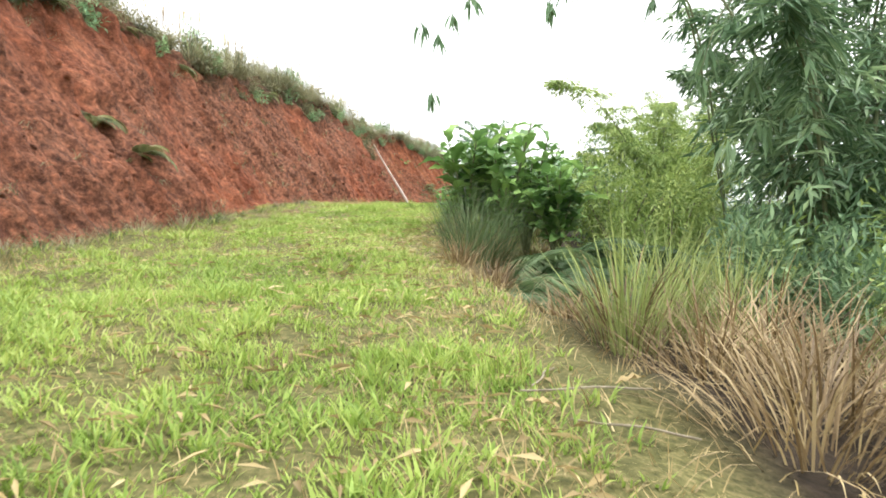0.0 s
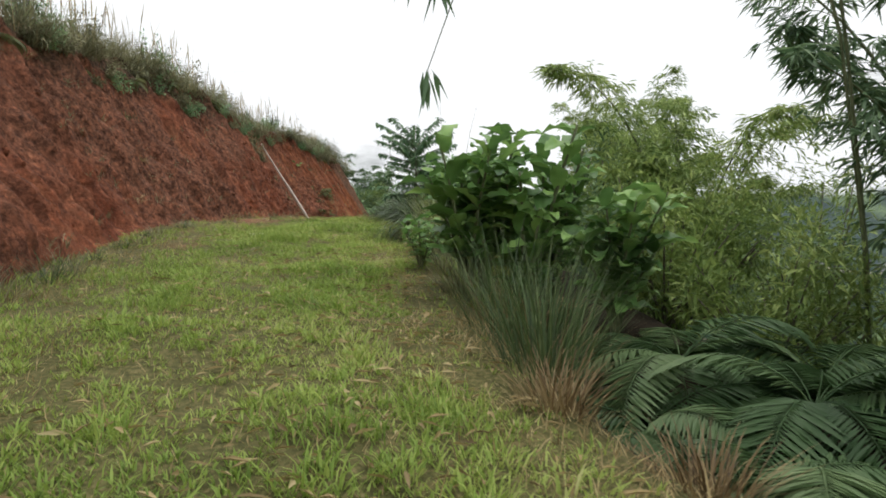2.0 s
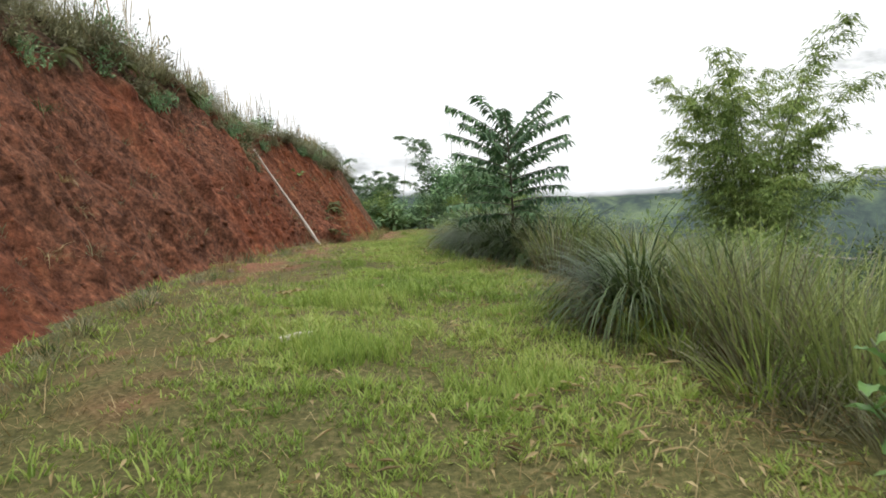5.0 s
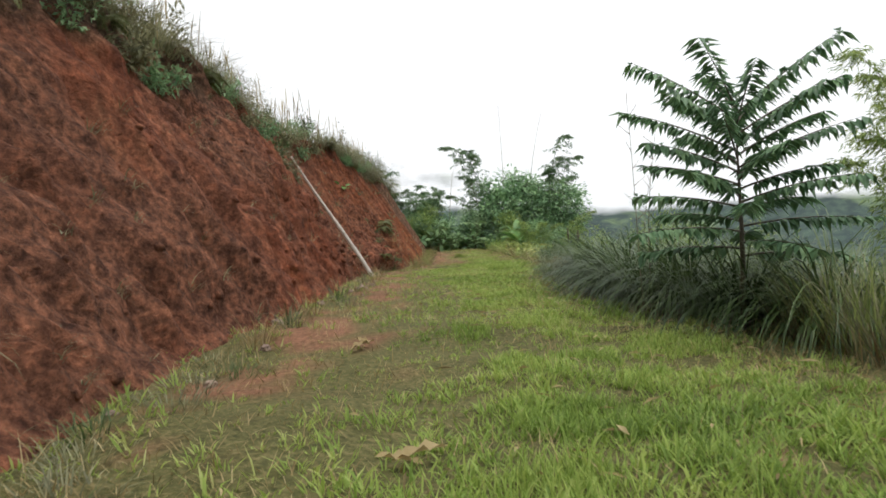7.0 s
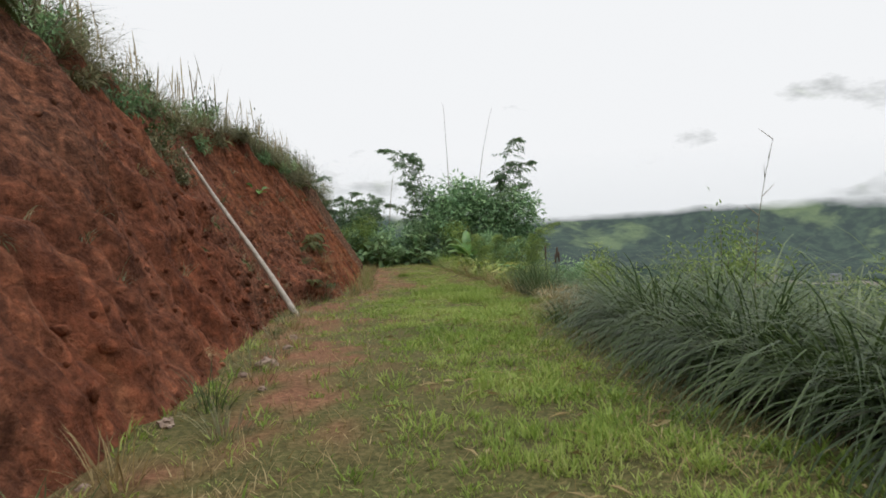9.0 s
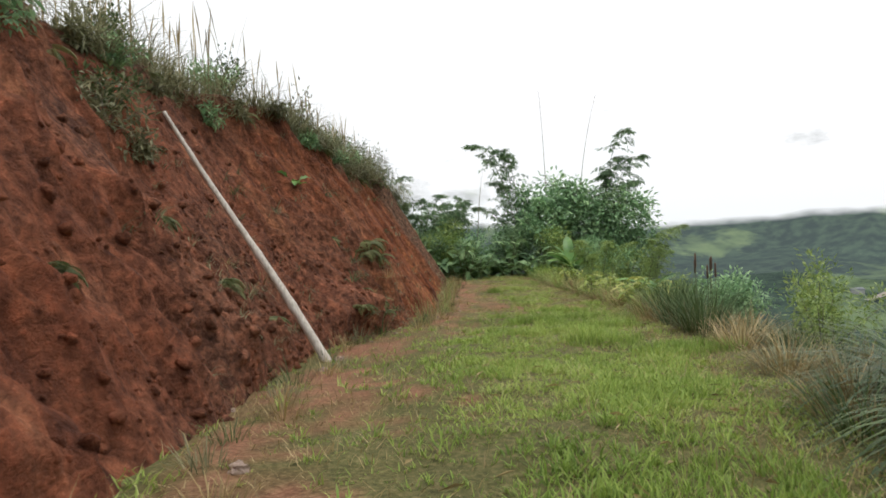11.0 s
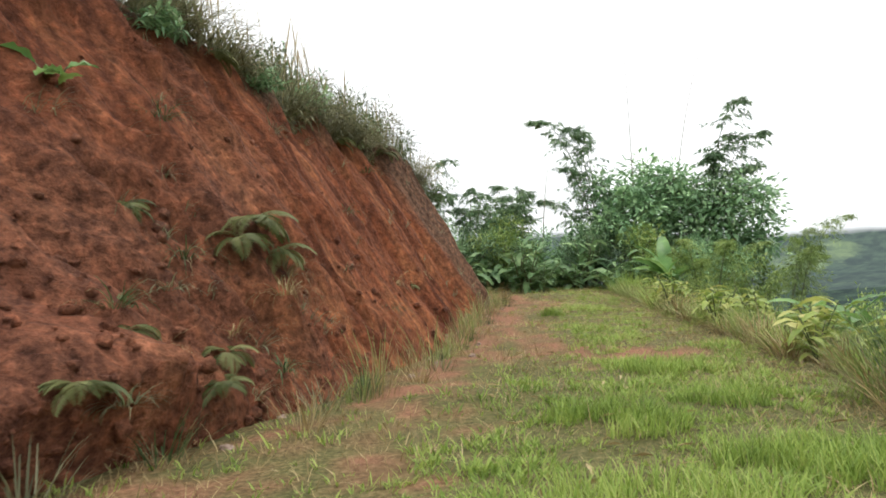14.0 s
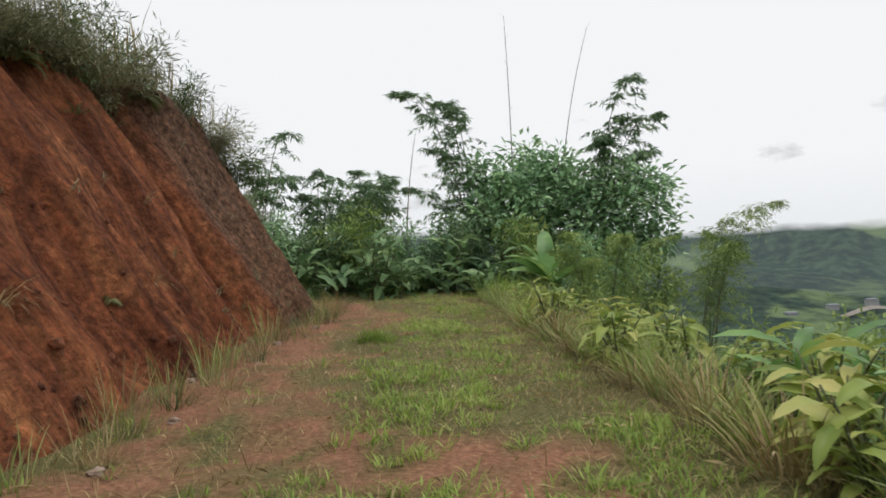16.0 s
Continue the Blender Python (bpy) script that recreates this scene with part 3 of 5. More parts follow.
def build_dry():
    x, y = scatter(400000, -6.5, 9, -1, 66)
    d, r = x - foot_x(y), edge_x(y) - x
    n = fractal(x * 1.6, y * 1.6, 0, 87, 3)
    want = np.clip(0.9 - d / 3.2, 0.28 + 0.3 * np.clip((y - 40) / 4, 0, 1), 0.9) * (d > -0.1) + np.clip(1 - np.abs(r - 0.1) / 1.0, 0, 1) * 0.9
    keep = (rng.random(len(x)) < want * np.clip((n - 0.25) * 3, 0.1, 1)) & (r > -0.8) & (rng.random(len(x)) > bare_mask(x, y) * 0.65)
    x, y = x[keep], y[keep]
    ln = rng.uniform(0.05, 0.17, len(x)) * np.where(rng.random(len(x)) < 0.05, 2.2, 1)
    v, f = blades(np.stack([x, y, ground_z(x, y) - 0.005], 1), rng.uniform(0, 6.28, len(x)), ln, rng.uniform(0.004, 0.009, len(x)), rng.uniform(0.1, 1.2, len(x)), rng.uniform(0.8, 1.7, len(x)), 2, np.array([1, 0.7, 0]), rng.uniform(-0.8, 0.8, len(x)))
    tagged(link_mesh("dry_grass", mesh_from("dry_grass", v, f), STRAW), "dry straw-coloured grass and thatch along the track's sides", "grass", kind="stuff")


build_lawn()
build_lush_patches()
build_dry()


# ---- grasses, ferns, shrubs ----
def tuft_arrays(n, radius, length, width, spread, bend, segs=4, seed=0, upright=0.0):
    g = np.random.default_rng(seed)
    a, q = g.uniform(0, 6.283, n), np.sqrt(g.random(n))
    base = np.stack([np.cos(a) * q * radius, np.sin(a) * q * radius, np.full(n, -0.04)], 1)
    az = a + g.normal(0, 0.45, n)
    th0 = np.clip(q * spread + g.normal(0, 0.1, n), upright - 1, 1.3)
    prof = np.interp(np.linspace(0, 1, segs + 1), [0, 0.25, 0.5, 0.75, 1], [0.7, 1.0, 0.9, 0.6, 0.0])
    return blades(base, az, length * g.uniform(0.55, 1.15, n), width * g.uniform(0.6, 1.3, n), th0, th0 + bend * g.uniform(0.5, 1.3, n), segs, prof)


def tuft(name, x, y, material, label, category, n, radius, length, width, spread, bend, seed, group="", z=None):
    ob = empty(name, x, y, float(ground_z(x, y)) if z is None else z, label, category, group)
    ob.matrix_world = pose(x, y, float(ground_z(x, y)) if z is None else z, 0, 0, seed * 37)
    link_mesh("blade_mass", mesh_from("blade_mass", *tuft_arrays(n, radius, length, width, spread, bend, 7 if material is LUSH else 4, seed)), material, ob)["kind"] = "stuff"
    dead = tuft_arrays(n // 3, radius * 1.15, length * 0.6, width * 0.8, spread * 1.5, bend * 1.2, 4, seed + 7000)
    # Arching clumps take the thatch with shade in its colour; others rust, straw.
    link_mesh("thatch", mesh_from("thatch", *dead), SHADE_THATCH if material is LUSH else RUST if material is not RUST else STRAW, ob, "withered brown blades round the foot, shade-dark in arching clumps")["kind"] = "stuff"
    return ob


def fern_frond_mesh(length, seed):
    """A frond along +x, arching up and over: rachis with paired leaflets."""
    g = np.random.default_rng(seed)
    s = np.linspace(0, 1, 46)
    th = 0.85 - 1.9 * s
    px = np.concatenate([[0], np.cumsum(np.cos(th[:-1]))]) / 45 * length
    pz = np.concatenate([[0], np.cumsum(np.sin(th[:-1]))]) / 45 * length
    rachis = np.stack([px, np.zeros(46), pz], 1)
    pieces = [tube(rachis[::5], np.linspace(0.006, 0.0015, 10), 4)]
    for sgn in (-1, 1):
        k = np.arange(6, 46)
        ln = length * 0.26 * np.sin(np.clip((s[k] - 0.05) / 0.95, 0, 1) ** 0.6 * math.pi * 0.93) + 0.015
        tang = np.stack([np.cos(th[k]), np.zeros(len(k)), np.sin(th[k])], 1)
        d = tang * 0.45 + np.array([0, sgn, -0.25]) + g.normal(0, 0.06, (len(k), 3))
        pieces.append(leaves(rachis[k], d, ln, length * 0.03, fold=0.1))
    v, f = joined(pieces)
    return mesh_from("frond", v, f)


FRONDS = [fern_frond_mesh(1.0, i) for i in range(3)]
for m_ in FRONDS:
    m_.materials.append(FERN)
PALE_FRONDS = [fern_frond_mesh(1.0, 10 + i) for i in range(3)]
for m_ in PALE_FRONDS:
    m_.materials.append(BANK_FERN)


def fern(x, y, z, size, count, seed, label="green fern with long arching fronds on the ravine edge", fronds=FRONDS):
    g = np.random.default_rng(seed)
    e = empty("fern", x, y, z, label, "fern", "ferns by the track")
    for i in range(count):
        ob = new("frond", fronds[i % 3])
        ob.parent = e
        s = size * g.uniform(0.75, 1.15)
        ob.matrix_basis = pose(0, 0, 0, g.uniform(-15, 15), g.uniform(-12, 30), 360 * i / count + g.uniform(-20, 20)) @ Matrix.Diagonal((s, s, s, 1))
    return e


def big_leaf_mesh(name, length, width, bend, waves=0.0, fold=0.18, segs=8):
    """Broad blade along +x, folded along its midrib and drooping at the tip."""
    s = np.linspace(0, 1, segs + 1)
    prof = np.sin(np.clip(s * 0.93 + 0.05, 0, 1) * math.pi) ** 0.75
    th = 0.35 - bend * s
    px = np.concatenate([[0], np.cumsum(np.cos(th[:-1]))]) / segs * length
    pz = np.concatenate([[0], np.cumsum(np.sin(th[:-1]))]) / segs * length
    rows = []
    for k in range(segs + 1):
        w = width / 2 * prof[k]
        wob = waves * math.sin(k * 2.1)
        rows += [(px[k], -w, pz[k] + w * fold * 2 + wob * w), (px[k], -w * 0.5, pz[k] + w * fold), (px[k], 0, pz[k]), (px[k], w * 0.5, pz[k] + w * fold), (px[k], w, pz[k] + w * fold * 2 - wob * w)]
    me = mesh_from(name, np.array(rows), grid_faces(segs + 1, 5), True)
    return me


LEAF_BIG = big_leaf_mesh("leaf", 0.42, 0.20, 0.9, 0.25)
LEAF_BIG.materials.append(BROAD)
LEAF_GINGER = big_leaf_mesh("leaf", 0.55, 0.13, 1.1, 0.15)
LEAF_GINGER.materials.append(YELLOW)
LEAF_BANANA = big_leaf_mesh("leaf", 1.9, 0.42, 1.1, 0.1, 0.12, 12)
LEAF_BANANA.materials.append(BROAD)
LEAF_DARK = big_leaf_mesh("leaf", 0.6, 0.16, 1.0, 0.15)
LEAF_DARK.materials.append(THICKET)


def leafy_stems(name, x, y, z, stems, height, spread, per, leaf, leaf_scale, label, category, seed, group="", bark=None, start=0.3, pitch=20, lift=0):
    """Several stems from one foot, each bearing broad leaves; every leaf is a part."""
    g = np.random.default_rng(seed)
    e = empty(name, x, y, z, label, category, group)
    for i in range(stems):
        az = 6.283 * i / stems + g.uniform(-0.5, 0.5)
        h, sp = height * g.uniform(0.65, 1.05), spread * g.uniform(0.4, 1.1)
        s = np.linspace(0, 1, 8)
        pts = np.stack([np.cos(az) * sp * s**1.6, np.sin(az) * sp * s**1.6, h * s - 0.08], 1)
        me = mesh_from("stem", *tube(pts, np.linspace(0.018, 0.006, 8) * max(height, 1), 5), True)
        link_mesh("stem", me, bark or CULM, e)
        for k in range(per):
            q = start + (1 - start) * (k + 0.5) / per
            p = [float(np.interp(q, s, pts[:, c])) for c in range(3)]
            ob = new("leaf", leaf)
            ob.parent = e
            sc = leaf_scale * g.uniform(0.65, 1.2)
            ob.matrix_basis = pose(*p, 0, 0, math.degrees(az) + k * 137 + g.uniform(-25, 25)) @ pose(0, 0, 0, g.uniform(-25, 25), g.uniform(-pitch, pitch) - lift, 0) @ Matrix.Diagonal((sc, sc, sc, 1))
    return e


def bamboo(name, x, y, z, culms, height, spread, clusters, leaf_len, leaf_w, material, label, seed, droop=0.5, radius=0.03, start=0.25, lean=(0, 0), group="", twig=1.0):
    """Arching culms in a clump with drooping sprays of narrow leaves."""
    g = np.random.default_rng(seed)
    e = empty(name, x, y, z, label, "bamboo", group)
    pos, dirs = [], []
    twigs = []
    for i in range(culms):
        az = 6.283 * i / culms + g.uniform(-0.6, 0.6)
        h, sp = height * g.uniform(0.6, 1.05), spread * g.uniform(0.35, 1.1)
        s = np.linspace(0, 1, 16)
        b = g.uniform(0, 0.12 * spread + 0.1)
        pts = np.stack([np.cos(az) * (b + sp * s**2.2) + lean[0] * s**1.5, np.sin(az) * (b + sp * s**2.2) + lean[1] * s**1.5, h * (s - droop * 0.5 * s**4) - 0.1], 1)
        link_mesh("culm", mesh_from("culm", *tube(pts, radius * (1 - 0.85 * s), 6), True), CULM, e)
        m = int(clusters * g.uniform(0.7, 1.3))
        q = start + (1 - start) * g.random(m) ** 0.8
        p = np.stack([np.interp(q, s, pts[:, c]) for c in range(3)], 1)
        ta = g.uniform(0, 6.283, m)
        tl = (0.15 + 0.55 * np.sin(q * math.pi)) * max(spread, 1.5) * 0.42 * twig * g.uniform(0.15, 1.4, m)
        d = np.stack([np.cos(ta), np.sin(ta), g.uniform(-0.1, 0.6, m)], 1)
        for fr in (0.45, 0.75, 1.0):
            c = p + d * (tl * fr)[:, None] - np.array([0, 0, 1]) * (tl * 0.35 * fr**2)[:, None]
            pos.append(np.repeat(c, 5, 0))
            a2 = np.repeat(ta, 5) + g.normal(0, 0.9, m * 5)
            dirs.append(np.stack([np.cos(a2), np.sin(a2), g.uniform(-1.3, 0.15, m * 5)], 1))
        twigs += [(p[j], p[j] + d[j] * tl[j] - np.array([0, 0, tl[j] * 0.3])) for j in range(0, m, 4)]
    pos, dirs = np.concatenate(pos), np.concatenate(dirs)
    n = len(pos)
    v, f = leaves(pos + g.normal(0, 0.03, (n, 3)), dirs, leaf_len * g.uniform(0.6, 1.2, n), leaf_w * g.uniform(0.7, 1.2, n), g.normal(0, 0.5, n))
    link_mesh("foliage", mesh_from("foliage", v, f), material, e)["kind"] = "stuff"
    link_mesh("twig_mass", mesh_from("twig_mass", *joined([tube(np.array([a, (a + b_) / 2 + [0, 0, 0.04], b_]), [0.006, 0.004, 0.002], 3) for a, b_ in twigs])), CULM, e)["kind"] = "stuff"
    return e


def tree(name, x, y, z, height, crown_r, limbs, n_leaves, leaf_len, leaf_w, material, label, seed, trunk_r=0.12, crown_from=0.35, category="tree", flat=1.0, group=""):
    """Tapered trunk, limbs and twigs; leaves clumped about the twig ends with gaps between."""
    g = np.random.default_rng(seed)
    e = empty(name, x, y, z, label, category, group)
    s = np.linspace(0, 1, 10)
    wob = np.cumsum(g.normal(0, 0.03 * height / 6, (10, 2)), 0)
    trunk = np.stack([wob[:, 0], wob[:, 1], height * 0.85 * s - 0.15], 1)
    link_mesh("trunk", mesh_from("trunk", *tube(trunk, trunk_r * (1.15 - s), 8), True), BARK, e)
    ends, pieces = [], []
    for i in range(limbs):
        q = crown_from + (1 - crown_from) * (i + 0.3) / limbs
        p0 = np.array([np.interp(q, s, trunk[:, c]) for c in range(3)])
        az = i * 2.4 + g.uniform(-0.4, 0.4)
        ln = crown_r * g.uniform(0.6, 1.1) * (1.15 - 0.6 * q)
        u = np.linspace(0, 1, 6)
        path = p0 + np.stack([np.cos(az) * ln * u, np.sin(az) * ln * u, ln * (0.75 * u - 0.25 * u**2) * flat], 1) + np.concatenate([[[0, 0, 0]], g.normal(0, 0.04 * ln, (5, 3))])
        link_mesh("limb", mesh_from("limb", *tube(path, trunk_r * 0.4 * (1.1 - u), 5), True), BARK, e)
        for j in range(5):
            c = path[g.integers(2, 6)]
            d = g.normal(0, 1, 3) * np.array([1, 1, 0.6])
            t_end = c + d / np.linalg.norm(d) * ln * g.uniform(0.2, 0.5)
            pieces.append(tube(np.array([c, (c + t_end) / 2 + [0, 0, 0.05], t_end]), [0.015, 0.01, 0.004], 3))
            ends += [t_end, (c + t_end) / 2]
    link_mesh("twig_mass", mesh_from("twig_mass", *joined(pieces), True), BARK, e)["kind"] = "stuff"
    ends = np.array(ends)
    k = g.integers(0, len(ends), n_leaves)
    pos = ends[k] + g.normal(0, 1, (n_leaves, 3)) * crown_r * np.array([0.13, 0.13, 0.09])
    d = pos - ends[k] + np.array([0, 0, -0.05]) + g.normal(0, 0.08, (n_leaves, 3))
    v, f = leaves(pos, d, leaf_len * g.uniform(0.6, 1.2, n_leaves), leaf_w * g.uniform(0.6, 1.2, n_leaves), g.normal(0, 0.5, n_leaves))
    link_mesh("crown", mesh_from("crown", v, f), material, e)["kind"] = "stuff"
    return e


def shrub(name, x, y, z, r, h, n_leaves, leaf_len, leaf_w, material, label, seed, category="shrub", group=""):
    """Many thin stems with leaf clumps, ragged outline."""
    g = np.random.default_rng(seed)
    e = empty(name, x, y, z, label, category, group)
    ends = []
    for i in range(12):
        az, q = g.uniform(0, 6.283), math.sqrt(g.random())
        tip = np.array([math.cos(az) * r * q, math.sin(az) * r * q, h * g.uniform(0.6, 1.05) * (1 - 0.35 * q * q)])
        u = np.linspace(0, 1, 6)[:, None]
        path = np.concatenate([tip[:2] * u**1.3, tip[2] * u - 0.1], 1)
        link_mesh("stem", mesh_from("stem", *tube(path, np.linspace(0.014, 0.004, 6) * max(0.6, h * 0.7), 4), True), BARK, e)
        ends += [path[k] for k in (2, 3, 4, 5, 5)]
    ends = np.array(ends)
    k = g.integers(0, len(ends), n_leaves)
    pos = ends[k] + g.normal(0, 1, (n_leaves, 3)) * np.array([r, r, min(h, 1.5)]) * 0.12
    pos[:, 2] = np.maximum(pos[:, 2], 0.02)
    d = pos - ends[k] + g.normal(0, 0.15, (n_leaves, 3)) * r
    v, f = leaves(pos, d, leaf_len * g.uniform(0.6, 1.2, n_leaves), leaf_w * g.uniform(0.6, 1.2, n_leaves), g.normal(0, 0.5, n_leaves))
    link_mesh("foliage", mesh_from("foliage", v, f), material, e)["kind"] = "stuff"
    return e


def gz(x, y):
    return float(ground_z(x, y))


# ---- fallen pole leaning on the bank ----
def build_pole():
    """A straight pole with its foot in the grass, leaning on the bank's face."""
    u = np.linspace(0, 1, 30)
    low, high = np.array([-1.58, 37.42, 0.77]), np.array([-3.77, 38.3, 4.33])
    pts = low + (high - low) * u[:, None] + np.stack([0.012 * np.sin(u * 5), 0.03 * np.sin(u * 4), 0.02 * np.sin(u * 7)], 1)
    foot = pts[0].copy()
    rad = np.where(np.arange(30) % 6 == 0, 0.072, 0.064) * (1 - 0.6 * u)
    e = empty("bamboo_pole", *foot, "bleached pale bamboo pole leaning against the red clay bank", "pole")
    link_mesh("shaft", mesh_from("shaft", *tube(pts - foot, rad, 10), True), POLE, e)
    end = tube(np.array([-(pts[1] - pts[0]) * 0.5, np.zeros(3)]), [0.062, 0.068], 10)
    link_mesh("cut_end", mesh_from("cut_end", *end, True), POLE, e, "pale splintered cut end")


build_pole()


def on_bank(y, s):
    x, z, top = bank_point(np.array(float(y)), np.array(float(s)))
    r = float(bank_relief(np.array(float(y)), np.array(float(s))))
    return float(x) + 0.85 * r, float(z) + 0.53 * r


# ---- top of the bank: grasses, shrubs, stalks ----
def build_fringe():
    n = 30000
    y = rng.uniform(-8, 60, n)
    past = np.abs(rng.normal(0, 1.0, n)) - 0.3 + 0.6 * (fractal(y * 0.5, 0.0, 0, 91, 2) - 0.5)
    clump = fractal(y * 0.8, past * 0.8, 0, 93, 2)
    k = rng.random(n) < np.clip((clump - 0.46) * 8, 0.03, 1)
    y, past, clump = y[k], past[k], clump[k]
    x, z, top = bank_point(y, bank_h(y) / 0.85 + past)
    ln = rng.uniform(0.25, 0.85, len(y)) * (0.35 + 1.2 * np.clip((clump - 0.44) * 4, 0, 1))
    hang = past < 0.1
    az = np.where(hang, rng.normal(0, 0.8, len(y)), rng.uniform(0, 6.283, len(y)))
    th0 = np.where(hang, rng.uniform(0.2, 1.1, len(y)), rng.uniform(0, 0.5, len(y)))
    v, f = blades(np.stack([x, y, z], 1), az, ln, rng.uniform(0.012, 0.03, len(y)), th0, th0 + np.where(hang, rng.uniform(0.9, 1.9, len(y)), rng.uniform(0.2, 1.2, len(y))), 4)
    tagged(link_mesh("bank_top_grass", mesh_from("bank_top_grass", v, f), OLIVE), "rough olive grass hanging over the bank's top", "grass", kind="stuff")
    n = 520
    y = rng.uniform(4, 58, n)
    x, z, top = bank_point(y, bank_h(y) / 0.85 + rng.uniform(-0.2, 1.6, n))
    v, f = blades(np.stack([x, y, z], 1), rng.uniform(0, 6.28, n), rng.uniform(0.9, 1.9, n), 0.012, rng.uniform(0, 0.15, n), rng.uniform(0.1, 0.5, n), 4, np.array([1, 0.9, 0.9, 2.6, 0]))
    tagged(link_mesh("dry_stalks", mesh_from("dry_stalks", v, f), STRAW), "thin dry seed stalks standing on the bank's top", "grass", kind="stuff")
    for i in range(34):
        y = 9 + i * 1.45 + rng.uniform(-0.5, 0.5)
        past = rng.uniform(0.1, 1.6)
        x, z, top = bank_point(np.array(y), bank_h(y) / 0.85 + past)
        shrub("bank_shrub", float(x), y, float(z) - 0.05, rng.uniform(0.4, 0.85), rng.uniform(0.6, 1.4), 700, 0.11, 0.04, (OLIVE, FOREST, REED)[i % 3], "grey-green weedy shrub rooted on the bank's top", 200 + i, group="shrubs on the bank")


def build_bank_weeds():
    n = 420
    y, s = rng.uniform(5, 57, n), rng.uniform(0.1, 5.2, n)
    keep = rng.random(n) < 0.25 + 0.75 * np.clip(fractal(y * 0.4, s * 0.5, 0, 95) * 3 - 1.2, 0, 1)
    y, s = y[keep], s[keep]
    x, z, top = bank_point(y, np.minimum(s, bank_h(y) / 0.85 - 0.1))
    r = bank_relief(y, s)
    x, z = x + 0.85 * r, z + 0.53 * r
    per = 14
    b = np.repeat(np.stack([x, y, z], 1), per, 0) + rng.normal(0, 0.06, (len(y) * per, 3)) * np.array([0.3, 1, 0.6])
    m = len(b)
    v, f = blades(b, rng.normal(0, 0.9, m), rng.uniform(0.08, 0.32, m), rng.uniform(0.006, 0.014, m), rng.uniform(0.1, 0.9, m), rng.uniform(1.2, 2.6, m), 3)
    tagged(link_mesh("bank_weeds", mesh_from("bank_weeds", v, f), OLIVE), "sparse dry weeds clinging to the clay face", "weeds", kind="stuff")


def build_overhang():
    """Leafy weeds and small ferns that hang from the topsoil down the upper face."""
    g = np.random.default_rng(23)
    for i in range(64):
        y = 8 + 0.72 * i + g.uniform(-0.4, 0.4)
        down = g.uniform(0.0, 0.45) + (g.uniform(0, 0.6) if 22 < y < 36 else 0)
        bx, bz = on_bank(y, float(bank_h(y)) / 0.85 - down)
        if i % 4 == 3:
            fern(bx, y, bz - 0.03, g.uniform(0.4, 0.65), 9, 1300 + i, "dusty olive fern hanging from the bank's topsoil", PALE_FRONDS)
        else:
            r = g.uniform(0.25, 0.5)
            shrub("bank_weed_bush", bx, y, bz - 0.08, r, r * g.uniform(0.9, 1.6), 420, g.uniform(0.09, 0.15), 0.045, (OLIVE, FOREST, OLIVE, REED)[i % 4], "grey-green leafy weed hanging over the bank's edge", 1400 + i, "weeds", "weeds over the bank's edge")


for i, (y_, s_, r_) in enumerate(((36.3, 3.7, 0.5), (36.8, 4.2, 0.5), (36.6, 3.3, 0.35))):
    bx, bz = on_bank(y_, s_)
    shrub("bank_weed_bush", bx, y_, bz - 0.08, r_, r_ * 1.3, 520, 0.13, 0.04, (OLIVE, REED, OLIVE)[i], "grey-green leafy weed rooted on the upper clay face", 1480 + i, "weeds", "weeds over the bank's edge")
build_fringe()
build_overhang()
build_bank_weeds()
for i in range(30):
    y_ = 8 + 1.65 * i if i < 24 else 51.5 + 1.0 * (i - 24)
    bx, bz, bt = bank_point(np.array(y_), bank_h(y_) / 0.85 + rng.uniform(-0.15, 0.3))
    tuft("bank_tussock", float(bx), y_, OLIVE, "dry grey-green tussock hanging over the bank's top", "grass tuft", 150, 0.35, rng.uniform(0.8, 1.25) * (1.25 if i >= 24 else 1), 0.013, 0.9, 1.7, 660 + i, "tussocks on the bank", z=float(bz))


for i, (y_, p_, r_, h_) in enumerate(((51.2, 0.6, 0.7, 1.2), (52.6, 0.2, 0.8, 1.3), (54.0, 0.1, 0.9, 1.4), (55.4, 0.0, 0.9, 1.3), (56.6, -0.2, 0.8, 1.1), (57.6, -0.2, 0.8, 1.0))):
    bx, bz, bt = bank_point(np.array(y_), bank_h(y_) / 0.85 + p_)
    shrub("bank_shrub", float(bx), y_, float(bz) - 0.1, r_, h_, 1500, 0.2, 0.022, (OLIVE, REED)[i % 2], "thick grassy bush overhanging the end of the bank", 960 + i, group="shrubs on the bank")


